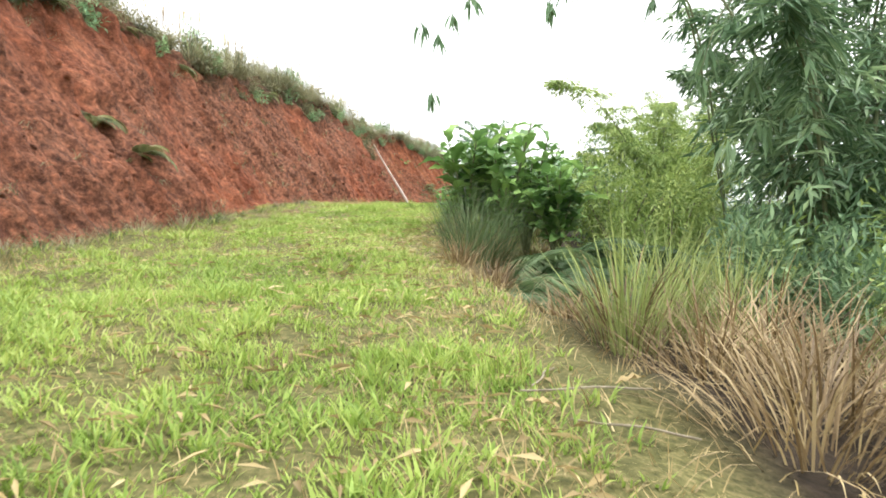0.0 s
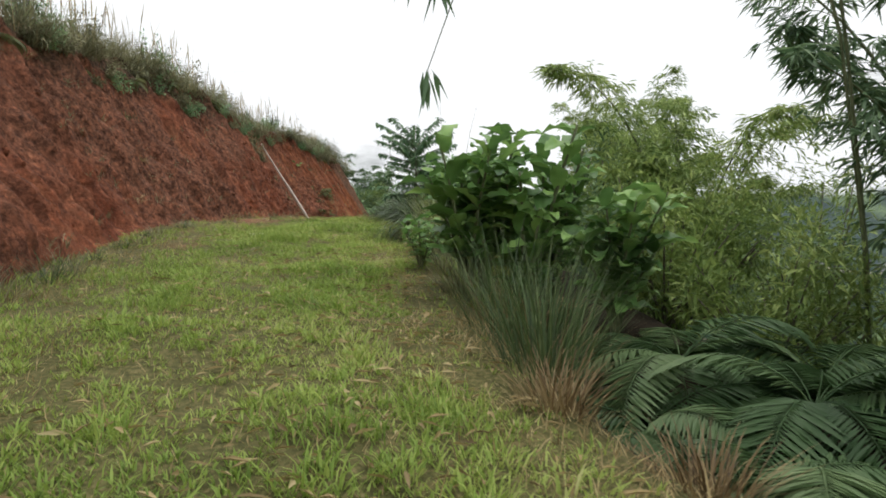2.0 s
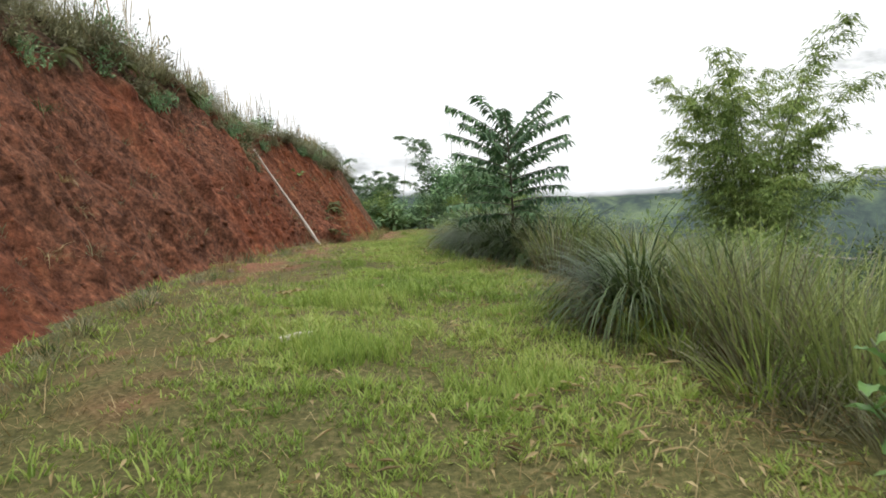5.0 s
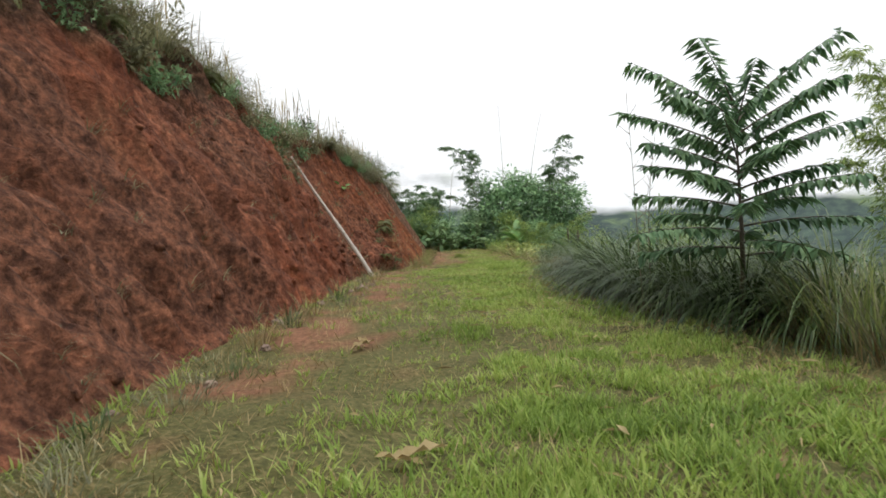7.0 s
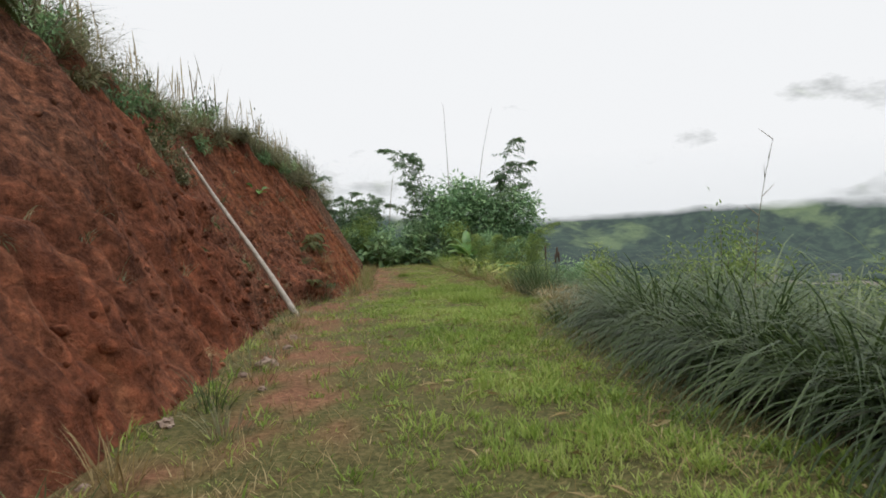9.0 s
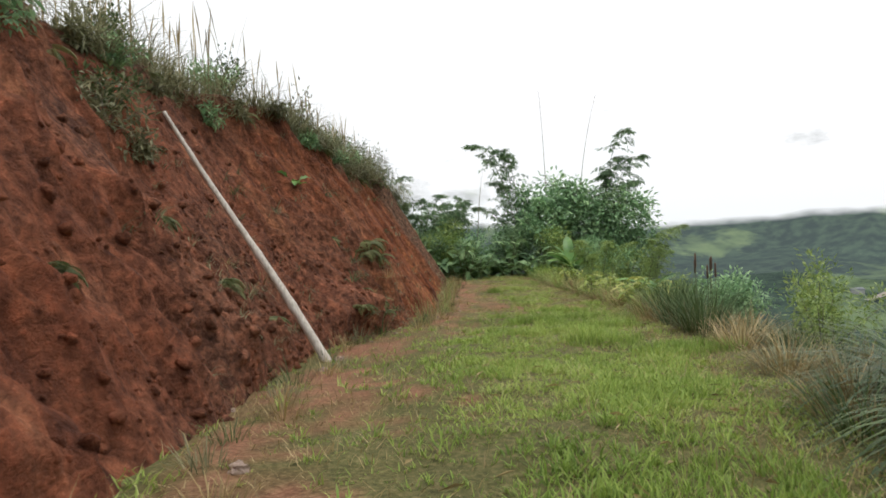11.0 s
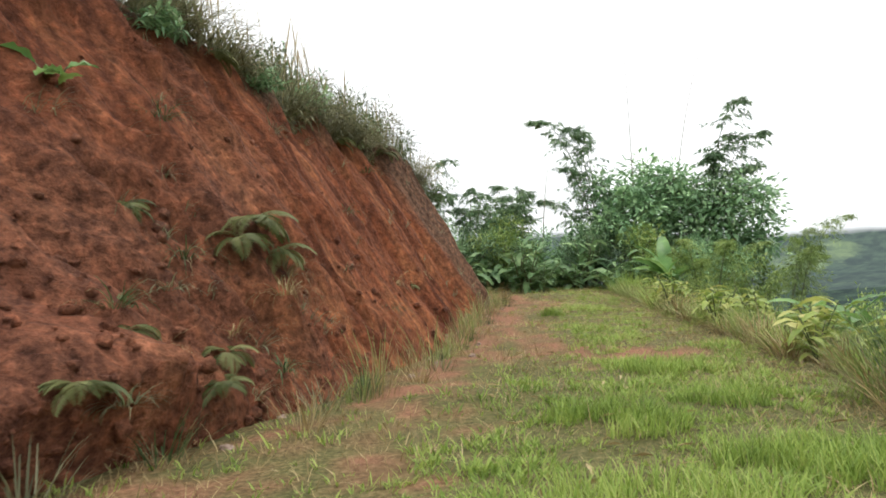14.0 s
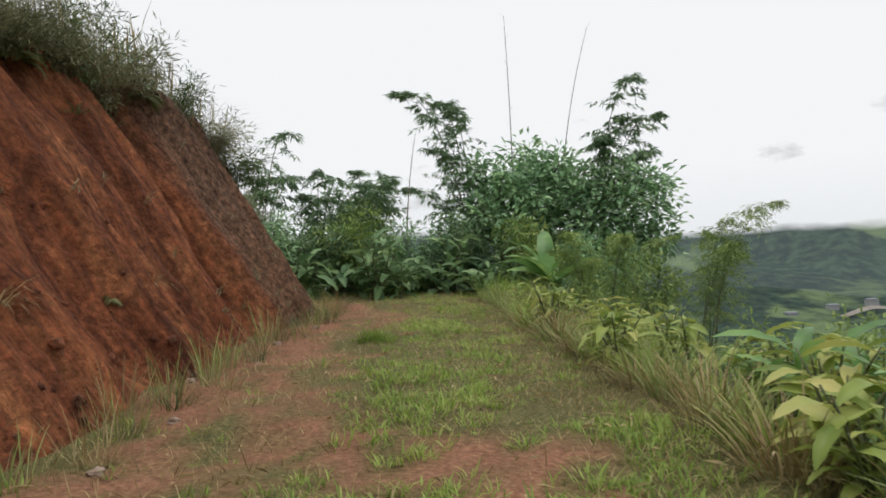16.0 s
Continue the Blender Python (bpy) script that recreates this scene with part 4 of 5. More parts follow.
def build_clods():
    """Loose lumps of clay stuck on and fallen down the face."""
    g = np.random.default_rng(19)
    n = 1700
    y = np.concatenate([g.uniform(6, 50, n // 3), g.normal(37, 3.6, n - n // 3)])
    s = np.abs(g.normal(0, 1.9, n)) + 0.05
    k = (s < bank_h(y) / 0.85 - 0.2) & (y > 5) & (y < 56)
    y, s = y[k], s[k]
    n = len(y)
    x, z, top = bank_point(y, s)
    r = bank_relief(y, s) * np.clip(s / 0.5, 0, 1)
    centre = np.stack([x + 0.85 * r, y, z + 0.53 * r], 1)
    bm = bmesh.new()
    bmesh.ops.create_icosphere(bm, subdivisions=1, radius=1)
    unit = np.array([v.co[:] for v in bm.verts])
    tri = np.array([[v.index for v in f.verts] for f in bm.faces])
    bm.free()
    size = 0.018 + 0.06 * g.random(n) ** 3
    stretch = g.uniform(0.6, 1.3, (n, 3))
    big = np.zeros(n, bool)
    big[np.argsort(-size)[:200]] = True
    lumps = []
    for i in range(6):
        me = mesh_from("clod", unit * (1 + g.uniform(-0.35, 0.35, (12, 1))), tri)
        me.materials.append(CLAY)
        lumps.append(me)
    for i in np.nonzero(big)[0]:
        ob = new("clod", lumps[i % 6])
        ob.parent = BANK
        ob.matrix_basis = pose(*centre[i], *g.uniform(0, 360, 3)) @ Matrix.Diagonal((*(size[i] * stretch[i]), 1))
    rest = ~big
    m = int(rest.sum())
    shape = unit[None] * (1 + g.uniform(-0.35, 0.35, (m, 12, 1))) * (size[rest, None] * stretch[rest])[:, None]
    v = (centre[rest][:, None] + shape).reshape(-1, 3)
    f = (tri[None] + (np.arange(m) * 12)[:, None, None]).reshape(-1, 3)
    tagged(link_mesh("loose_crumbs", mesh_from("loose_crumbs", v, f), CLAY), "small crumbs of red clay stuck on the bank's face", "clods", kind="stuff")


build_clods()


for y_, s_, sz, sd in ((42.7, 2.05, 0.55, 1), (42.95, 1.75, 0.5, 2), (42.4, 1.85, 0.45, 3), (12.2, 2.3, 0.7, 5), (12.6, 1.5, 0.65, 6), (36.3, 1.4, 0.4, 7), (36.8, 0.8, 0.35, 8), (39.6, 0.5, 0.3, 9), (40.3, 0.9, 0.3, 10), (40.8, 0.4, 0.28, 11), (41.6, 2.3, 0.35, 12), (48.75, 1.25, 0.16, 13), (35.2, 2.2, 0.35, 14), (32.6, 1.6, 0.3, 15), (41.2, 0.7, 0.3, 16)):
    bx, bz = on_bank(y_, s_)
    fern(bx, y_, bz, sz, 13, sd, "small yellowing fern rooted in the red clay bank", PALE_FRONDS)

for i in range(46):
    y_, s_ = (36 + 7.5 * rng.random(), 0.2 + 1.6 * rng.random()) if i < 16 else (8 + 46 * rng.random(), 0.3 + 4.2 * rng.random())
    bx, bz = on_bank(y_, s_)
    tuft("bank_weed", bx - 0.03, y_, (OLIVE, STRAW, REED)[i % 3], "dry drooping weed tuft rooted in the clay face", "weeds", 46, 0.10, rng.uniform(0.25, 0.55), 0.009, 0.9, 1.9, 900 + i, "weeds on the clay face", z=bz)
bx, bz = on_bank(41.7, 3.55)
leafy_stems("bank_seedling", bx, 41.7, bz, 2, 0.35, 0.2, 4, LEAF_BIG, 0.7, "single green seedling growing out of the clay", "plant", 950)

# ---- ravine side, from the start: dry grass, reeds, ferns, bamboo ----
for i, (x_, y_) in enumerate(((1.5, 2.8), (1.85, 3.4), (1.55, 4.0), (2.25, 2.9), (2.05, 4.4), (2.55, 3.8), (1.25, 4.9), (2.8, 4.9))):
    tuft("dry_grass_tuft", x_, y_, RUST, "tall withered brown grass tuft on the track's edge", "grass tuft", 130, 0.30, 0.85, 0.011, 0.75, 1.0, 10 + i, "withered tufts by the track")
for i, (x_, y_) in enumerate(((1.2, 4.5), (1.65, 5.1), (2.25, 5.4), (2.1, 6.1))):
    tuft("reed_tuft", x_, y_, PALE_GRASS, "upright green reedy grass with dry tips", "grass tuft", 110, 0.2, 1.0, 0.010, 0.35, 0.5, 30 + i, "reedy tufts by the track")
for i, (x_, y_, l_) in enumerate(((0.3, 8.8, 1.1), (0.55, 9.5, 1.25), (0.35, 10.1, 1.2), (0.75, 10.3, 1.2))):
    tuft("reed_tuft", x_, y_, REED, "tall blue-green reed clump at the track's edge", "grass tuft", 130, 0.26, l_, 0.009, 0.45, 0.6, 40 + i, "reedy tufts by the track")
for i, (x_, y_) in enumerate(((0.55, 7.2), (0.2, 8.2), (0.5, 10.9), (1.0, 5.6), (0.75, 9.7))):
    tuft("dry_grass_tuft", x_, y_, RUST, "low brown dead grass tuft on the track's edge", "grass tuft", 150, 0.2, 0.42, 0.010, 0.55, 0.8, 50 + i, "withered tufts by the track")
for i, (x_, y_, s_) in enumerate(((1.45, 6.7, 0.8), (1.15, 7.5, 0.75), (1.6, 7.6, 0.95), (2.2, 8.4, 1.1), (1.3, 8.9, 0.9), (2.9, 7.9, 0.9), (1.9, 9.6, 1.0), (2.9, 9.2, 1.1), (1.25, 10.2, 0.8), (3.4, 8.4, 1.1))):
    fern(x_ - 0.2, y_, gz(x_ - 0.2, y_) + 0.13, s_ * 1.3, 13, 60 + i)
for x_, y_, top_, sp_, sd in ((0.4, 11.8, 2.2, 0.55, 71), (1.0, 11.6, 2.35, 0.6, 72), (0.75, 12.5, 2.4, 0.6, 73), (1.45, 12.2, 2.35, 0.55, 74), (1.75, 11.0, 1.7, 0.5, 75)):
    leafy_stems("broadleaf_shrub", x_, y_, gz(x_, y_), 8, top_ - gz(x_, y_), sp_, 18, LEAF_BIG, 0.95, "large-leaved green shrub at the ravine edge", "shrub", sd, "broad-leaved shrubs", start=0.35, pitch=28, lift=22)
for x_, y_, s_, sd in ((0.1, 13.2, 0.42, 77), (0.25, 13.9, 0.45, 78)):
    leafy_stems("low_shrub", x_, y_, gz(x_, y_), 6, 0.75, 0.35, 8, LEAF_BIG, s_, "low bright-leaved bush at the track's edge", "shrub", sd, "low bushes", start=0.3, pitch=25, lift=15)
bamboo("bamboo_clump", 5.5, 10.0, gz(5.5, 10.0), 14, 9.0, 2.8, 68, 0.28, 0.042, BAMBOO, "dense dark green bamboo clump arching over the track", 81, 0.35, 0.045, 0.08, group="dark bamboo clumps")
bamboo("bamboo_clump", 4.4, 7.8, gz(4.4, 7.8), 10, 7.0, 2.5, 66, 0.28, 0.042, BAMBOO, "dense dark green bamboo clump arching over the track", 82, 0.4, 0.04, 0.08, group="dark bamboo clumps")
bamboo("bamboo_clump", 4.6, 15.0, gz(4.6, 15.0), 12, 5.3, 2.4, 130, 0.18, 0.026, BAMBOO_PALE, "fine-leaved pale green bamboo in the ravine", 83, 0.5, 0.03, 0.1)
for i, (x_, y_, r_, h_) in enumerate(((3.1, 12.6, 1.0, 2.4), (3.9, 13.4, 1.1, 2.8), (3.2, 14.6, 1.0, 2.3), (3.4, 10.8, 0.9, 2.0), (5.8, 13.4, 1.4, 3.6), (6.6, 16.0, 1.5, 3.4), (6.4, 8.6, 1.4, 3.2), (4.0, 6.2, 1.0, 1.9), (4.4, 17.0, 1.0, 2.2), (5.4, 5.6, 1.3, 2.6), (7.0, 11.5, 1.4, 3.6), (3.0, 5.9, 0.8, 1.4))):
    shrub("ravine_shrub", x_, y_, gz(x_, y_) - 0.1, r_, h_, 3200, 0.15, 0.035, (BAMBOO_PALE, BAMBOO_PALE, BAMBOO)[i % 3], "thick leafy undergrowth below the bamboo", 400 + i, group="bushes on the ravine slope")


def build_hanging_branch():
    """Thin culm that arches out of the clump over the track, with bunches of drooping leaves."""
    g = np.random.default_rng(12)
    x, y = 4.4, 10.6
    e = empty("hanging_branch", x, y, gz(x, y), "thin arching bamboo culm with drooping leaf bunches over the track", "bamboo")
    z0 = gz(x, y)
    for ends, bunches in ((((4.4, 10.6, 0.0), (3.6, 10.6, 4.6), (1.6, 10.7, 5.2), (0.35, 10.8, 4.3), (-0.2, 10.8, 2.75)), ((-0.2, 10.8, 2.75), (-0.12, 10.8, 3.6), (0.1, 10.8, 3.9), (0.35, 10.75, 4.15), (0.7, 10.8, 4.5), (-0.35, 10.7, 3.75))),
                          (((4.4, 10.6, 0.0), (3.4, 10.2, 4.2), (2.4, 9.6, 4.7), (1.6, 9.2, 4.2), (1.3, 9.1, 3.6)), ((1.3, 9.1, 3.6), (1.5, 9.2, 3.9), (1.8, 9.3, 4.2), (2.1, 9.5, 4.2), (2.5, 9.6, 4.3), (2.8, 9.8, 3.9))),
                          (((4.4, 8.0, 0.0), (3.6, 7.6, 3.0), (3.0, 7.2, 3.3), (2.6, 6.9, 2.9), (2.4, 6.8, 2.3)), ((2.4, 6.8, 2.3), (2.5, 6.9, 2.6), (2.8, 7.0, 2.9), (3.0, 7.1, 2.4), (3.1, 7.0, 1.9), (2.7, 6.8, 1.7)))):
        c = np.array(ends)
        u = np.linspace(0, 1, 18)
        k = np.linspace(0, 1, 5)
        pts = np.stack([smooth(u, k, c[:, i], 0.08) for i in range(3)], 1)
        pts[0], pts[-1] = c[0] + [0, 0, z0 - 0.1], c[-1]
        link_mesh("culm", mesh_from("culm", *tube(pts - [x, y, z0], np.linspace(0.02, 0.004, 18), 5), True), CULM, e)
        for bx, by, bz in bunches:
            m = 9
            az = g.uniform(0, 6.283, m)
            d = np.stack([np.cos(az) * 0.45, np.sin(az) * 0.45, g.uniform(-1.3, -0.6, m)], 1)
            p = np.array([[bx - x, by - y, bz - z0]]) + g.normal(0, 0.03, (m, 3))
            for q in range(m):
                link_mesh("leaf", mesh_from("leaf", *leaves(p[q:q + 1], d[q:q + 1], g.uniform(0.25, 0.42, 1), 0.055, g.normal(0, 0.6, 1))), BAMBOO, e)


build_hanging_branch()
for i in range(34):
    y_ = 11.6 + i * 0.19
    x_ = float(edge_x(y_)) + rng.uniform(0.1, 1.9)
    tuft("weed_tuft", x_, y_, (OLIVE, STRAW, LAWN)[i % 3], "low yellow-green weeds and dry grass on the track's edge", "grass tuft", 150, 0.25, rng.uniform(0.35, 0.6), 0.010, 0.7, 1.0, 450 + i, "weeds on the track's edge")
for i in range(30):
    y_ = 31.5 + i * 0.32
    x_ = float(edge_x(y_)) + rng.uniform(0.15, 1.6)
    tuft("weed_tuft", x_, y_, (OLIVE, REED, STRAW)[i % 3], "yellow-green weeds and dry grass on the track's edge", "grass tuft", 130, 0.28, rng.uniform(0.4, 0.7), 0.011, 0.6, 0.9, 1100 + i, "weeds on the track's edge")
for i in range(30):
    y_ = 7.5 + i * 0.55
    x_ = float(foot_x(y_)) + rng.uniform(0.0, 0.45)
    tuft("weed_tuft", x_, y_, (OLIVE, REED, OLIVE)[i % 3], "green weeds growing at the foot of the bank", "grass tuft", 80, 0.22, rng.uniform(0.3, 0.55) * (1 if y_ < 15 else 0.55), 0.008, 0.7, 1.0, 480 + i, "weeds at the bank's foot")
for i in range(44):
    y_ = 24 + i * 0.8
    x_ = float(foot_x(y_)) + rng.uniform(0.15, 0.6)
    tuft("weed_tuft", x_, y_, (STRAW, OLIVE, REED)[i % 3], "thin dry grass tuft at the foot of the bank", "grass tuft", 40, 0.15, rng.uniform(0.2, 0.5), 0.008, 0.5, 0.8, 520 + i, "weeds at the bank's foot")

for i in range(18):
    x_, y_ = 0.75 + rng.uniform(0, 1.3), 14.4 + i * 0.17
    tuft("tall_grass_tuft", x_, y_, (PALE_GRASS, OLIVE, PALE_GRASS)[i % 3], "tall pale yellow grass leaning on the ravine edge", "grass tuft", 120, 0.28, rng.uniform(0.95, 1.25), 0.012, 0.4, 0.7, 1200 + i, "tall tufts on the ravine edge")
for i in range(34):
    y_ = 42 + i * 0.52 + rng.uniform(-0.25, 0.25)
    x_ = float(foot_x(y_)) + rng.uniform(0.0, 0.4)
    tuft("weed_tuft", x_, y_, (PALE_GRASS, STRAW)[i % 2], "dry yellow-green weeds along the foot of the bank", "grass tuft", 26, 0.2, rng.uniform(0.35, 0.75), 0.008, 0.3, 0.6, 1500 + i, "weeds at the bank's foot")

# ---- clumps past the shrub ----
for i, (x_, y_, l_) in enumerate(((0.8, 17.6, 1.35), (1.2, 18.3, 1.3), (1.45, 17.2, 1.35))):
    tuft("arching_grass_clump", x_, y_, LUSH, "arching blue-green grass clump beside the track", "grass clump", 600, 0.25, l_ * 1.15, 0.015, 0.4, 2.5, 90 + i, "arching grass clumps")
for i in range(22):
    x_, y_ = 1.5 + rng.uniform(0, 2.4), 18.6 + rng.uniform(0, 4.2)
    tuft("tall_grass_tuft", x_, y_, (PALE_GRASS, OLIVE)[i % 2], "tall yellowing grass on the ravine edge", "grass tuft", 150, 0.28, 1.0, 0.012, 0.4, 0.7, 100 + i, "tall tufts on the ravine edge")
bamboo("bamboo_clump", 9.7, 28.9, gz(9.7, 28.9), 28, (5.8 - gz(9.7, 28.9)) / 0.8, 2.7, 110, 0.2, 0.03, BAMBOO_PALE, "rounded light green bamboo clump in the ravine", 84, 0.4, 0.025, 0.2, twig=1.3)
for i, (x_, y_, r_, h_) in enumerate(((5.2, 22.5, 1.1, 1.9), (6.6, 24.2, 1.2, 2.4), (5.0, 25.2, 1.0, 1.9), (7.6, 22.8, 1.3, 2.8), (4.4, 20.4, 0.9, 1.5), (6.4, 20.6, 1.2, 2.4), (4.0, 27.2, 0.9, 1.4))):
    shrub("ravine_shrub", x_, y_, gz(x_, y_), r_, h_, 2600, 0.13, 0.032, (BAMBOO_PALE, REED)[i % 2], "leafy yellow-green bush on the ravine slope", 440 + i, group="bushes on the ravine slope")
for i, (x_, y_, l_) in enumerate(((1.75, 23.0, 1.35), (1.2, 24.1, 1.35), (1.1, 25.2, 1.4), (1.15, 26.3, 1.35), (1.3, 27.5, 1.35), (1.6, 28.6, 1.35), (2.0, 29.7, 1.35), (2.4, 30.9, 1.3), (2.2, 24.4, 1.5), (2.1, 26.5, 1.5), (2.5, 28.2, 1.5), (3.0, 29.8, 1.5), (2.9, 32.2, 1.2))):
    tuft("arching_grass_clump", x_ + (0.58 if 23.5 < y_ < 29 else 0.3), y_, LUSH, "large arching grass clump with drooping blades", "grass clump", 660, 0.3, l_ * 1.42, 0.017, 0.36, 2.6, 120 + i, "arching grass clumps")


def build_young_tree():
    """Slender tree with level branches that carry rows of hanging leaves."""
    g = np.random.default_rng(5)
    x, y = 1.42, 23.6
    e = empty("young_tree", x, y, gz(x, y), "slender young tree with level feathery branches of dark leaves", "tree")
    s = np.linspace(0, 1, 9)
    trunk = np.stack([0.04 * np.sin(s * 4), 0.04 * np.sin(s * 3), 2.4 * s - 0.1], 1)
    link_mesh("trunk", mesh_from("trunk", *tube(trunk, 0.034 * (1.12 - s), 7), True), BARK, e)
    for i in range(34):
        q = 0.36 + 0.63 * (i / 33) ** 0.85
        p0 = np.array([np.interp(q, s, trunk[:, c]) for c in range(3)])
        az, ln = i * 2.4, 1.24 * (1.1 - 0.30 * q) * g.uniform(0.82, 1.1)
        u = np.linspace(0, 1, 8)
        up = 0.12 + 1.25 * max(q - 0.42, 0)
        path = p0 + np.stack([np.cos(az) * ln * u, np.sin(az) * ln * u, ln * (up * u - 0.16 * u**2)], 1)
        br = link_mesh("branch", mesh_from("branch", *tube(path, 0.011 * (1.15 - u), 4), True), BARK, e)
        k = 36
        uu = np.repeat(np.linspace(0.16, 1, k // 2), 2)
        pos = np.stack([np.interp(uu, u, path[:, c]) for c in range(3)], 1)
        sg = np.tile([-1, 1], k // 2)
        d = np.stack([np.cos(az) * 0.5 - np.sin(az) * sg, np.sin(az) * 0.5 + np.cos(az) * sg, g.uniform(-1.1, -0.25, k)], 1)
        v, f = leaves(np.repeat(pos, 2, 0), np.repeat(d, 2, 0) + g.normal(0, 0.25, (2 * k, 3)), g.uniform(0.12, 0.22, 2 * k), g.uniform(0.045, 0.07, 2 * k))
        link_mesh("leafage", mesh_from("leafage", v, f), FEATHER, br)["kind"] = "stuff"


build_young_tree()
for i, (x_, y_, r_, h_) in enumerate(((4.4, 31.5, 1.0, 1.9), (5.6, 33.6, 1.1, 2.0), (4.9, 29.0, 1.0, 1.9), (6.2, 30.5, 1.2, 2.3), (4.7, 36.0, 0.8, 1.3))):
    shrub("ravine_shrub", x_, y_, gz(x_, y_), r_, h_, 2200, 0.10, 0.03, BAMBOO_PALE, "leafy light green bush on the ravine slope", 140 + i, group="bushes on the ravine slope")

# ---- far stretch: reeds, gingers, feathery bamboo ----
for i, (x_, y_) in enumerate(((4.5, 39.6), (4.9, 40.6), (4.3, 38.3), (5.2, 41.6), (5.6, 42.6))):
    tuft("reed_tuft", x_, y_, REED, "green reed tuft with brown cattail heads beside the track", "grass tuft", 220, 0.3, 1.0, 0.012, 0.45, 0.6, 150 + i, "reedy tufts by the track")
for i in range(44):
    y_ = 41.5 + i * 0.42
    x_ = float(edge_x(y_)) + rng.uniform(0.25, 0.8)
    tuft("tall_grass_tuft", x_, y_, (PALE_GRASS, STRAW, LAWN)[i % 3], "yellow-green grass tuft on the track's edge", "grass tuft", 130, 0.25, rng.uniform(0.5, 0.75), 0.012, 0.6, 0.9, 160 + i, "tufts on the far edge")
for i in range(32):
    y_ = 42.9 + i * 0.5
    x_ = float(edge_x(y_)) + rng.uniform(0.3, 1.7)
    big = y_ < 50
    leafy_stems("ginger_plant", x_, y_, gz(x_, y_), 6, rng.uniform(0.6, 0.95), 0.32, 5, LEAF_GINGER, 0.72 if big else 0.65, "yellow-green ginger plant with long pointed leaves", "plant", 190 + i, "gingers along the edge")
for i, (x_, y_, s_) in enumerate(((6.3, 44.6, 0.36), (6.7, 45.2, 0.4), (6.3, 45.9, 0.34), (7.1, 46.4, 0.45), (6.9, 44.4, 0.38))):
    leafy_stems("banana_plant", x_, y_, gz(x_, y_), 2, 0.6, 0.15, 5, LEAF_BANANA, s_, "young banana plant with broad pale green leaves", "banana plant", 600 + i, "young bananas on the edge", start=0.5, pitch=30, lift=25)


def build_cattails():
    g = np.random.default_rng(3)
    for i in range(6):
        x, y = 5.6 + 0.12 * i + g.uniform(-0.1, 0.1), 41.2 + g.uniform(-0.4, 0.4)
        z, h = gz(x, y), g.uniform(1.15, 1.5)
        e = empty("cattail", x, y, z, "brown cattail head on a thin green stalk", "cattail", "cattails in the reeds")
        lx = g.uniform(-0.06, 0.06)
        link_mesh("stalk", mesh_from("stalk", *tube(np.array([[0, 0, -0.05], [lx * 0.5, 0, h * 0.5], [lx, 0, h]]), [0.008, 0.007, 0.005], 5), True), CULM, e)
        link_mesh("head", mesh_from("head", *tube(np.array([[lx, 0, h - 0.3], [lx, 0, h - 0.28], [lx * 1.1, 0, h - 0.04], [lx * 1.1, 0, h]]), [0.006, 0.022, 0.02, 0.004], 7), True), HEAD, e, "dark brown seed head")


HEAD = bark_material("seed_head", (0.05, 0.025, 0.015), (0.13, 0.07, 0.04))
build_cattails()
for x_, y_, h_, sd, lean_ in ((8.5, 54.8, 2.9, 1, (0.7, 0)), (9.7, 53.3, 3.0, 2, (0.8, -0.2)), (10.2, 53.8, 2.4, 3, (0.3, 0)), (8.3, 55.6, 2.3, 4, (-0.2, 0))):
    bamboo("feathery_bamboo", x_, y_, gz(x_, y_), 3, (h_ - gz(x_, y_)) / 0.72, 0.6, 60, 0.13, 0.015, BAMBOO_PALE, "slender feathery bamboo with drooping tips in the ravine", 220 + sd, 0.55, 0.018, 0.25, lean_, "feathery bamboos", 1.0)
for i in range(12):
    x_, y_ = 7.4 + rng.uniform(0, 4.5), 47 + rng.uniform(0, 12)
    shrub("ravine_shrub", x_, y_, gz(x_, y_), rng.uniform(0.7, 1.1), rng.uniform(0.7, 1.3), 1200, 0.12, 0.035, (BAMBOO_PALE, BAMBOO, BAMBOO_PALE)[i % 3], "leafy green bush on the ravine slope", 240 + i, group="bushes on the ravine slope")

shrub("ravine_shrub", 9.4, 46.6, gz(9.4, 46.6), 1.2, 1.1 - gz(9.4, 46.6), 4500, 0.16, 0.06, FOREST, "dark green bush rising from the ravine", 990, group="bushes on the ravine slope")

# ---- end of the track: thicket, trees, bamboo ----
for i in range(30):
    x_, y_ = 1.2 + i * 0.30 + rng.uniform(-0.3, 0.3), 61.6 + rng.uniform(0, 3.0)
    leafy_stems("thicket_plant", x_, y_, gz(x_, y_), 5, rng.uniform(0.9, 2.2), 0.7, 7, LEAF_DARK, rng.uniform(0.9, 1.5), "dark broad-leaved plant at the track's end", "plant", 260 + i, "thicket at the track's end", start=0.15, pitch=35)
for i, (x_, y_, r_, h_) in enumerate(((0.2, 62.5, 1.5, 3.0), (1.8, 64, 1.6, 3.0), (3.6, 65, 1.6, 2.8), (5.4, 65, 1.6, 2.6), (7.4, 64.5, 1.6, 2.8), (9.2, 63.2, 1.5, 2.6), (11.0, 62.5, 1.5, 2.8), (-1.2, 63.5, 1.8, 3.6), (12.8, 63, 1.5, 3.0), (2.8, 66.5, 1.6, 3.4))):
    shrub("thicket_shrub", x_, y_, gz(x_, y_), r_, h_, 2600, 0.24, 0.07, (FOREST, BAMBOO, BAMBOO_PALE)[i % 3], "dense green thicket bush at the track's end", 300 + i, group="thicket at the track's end")
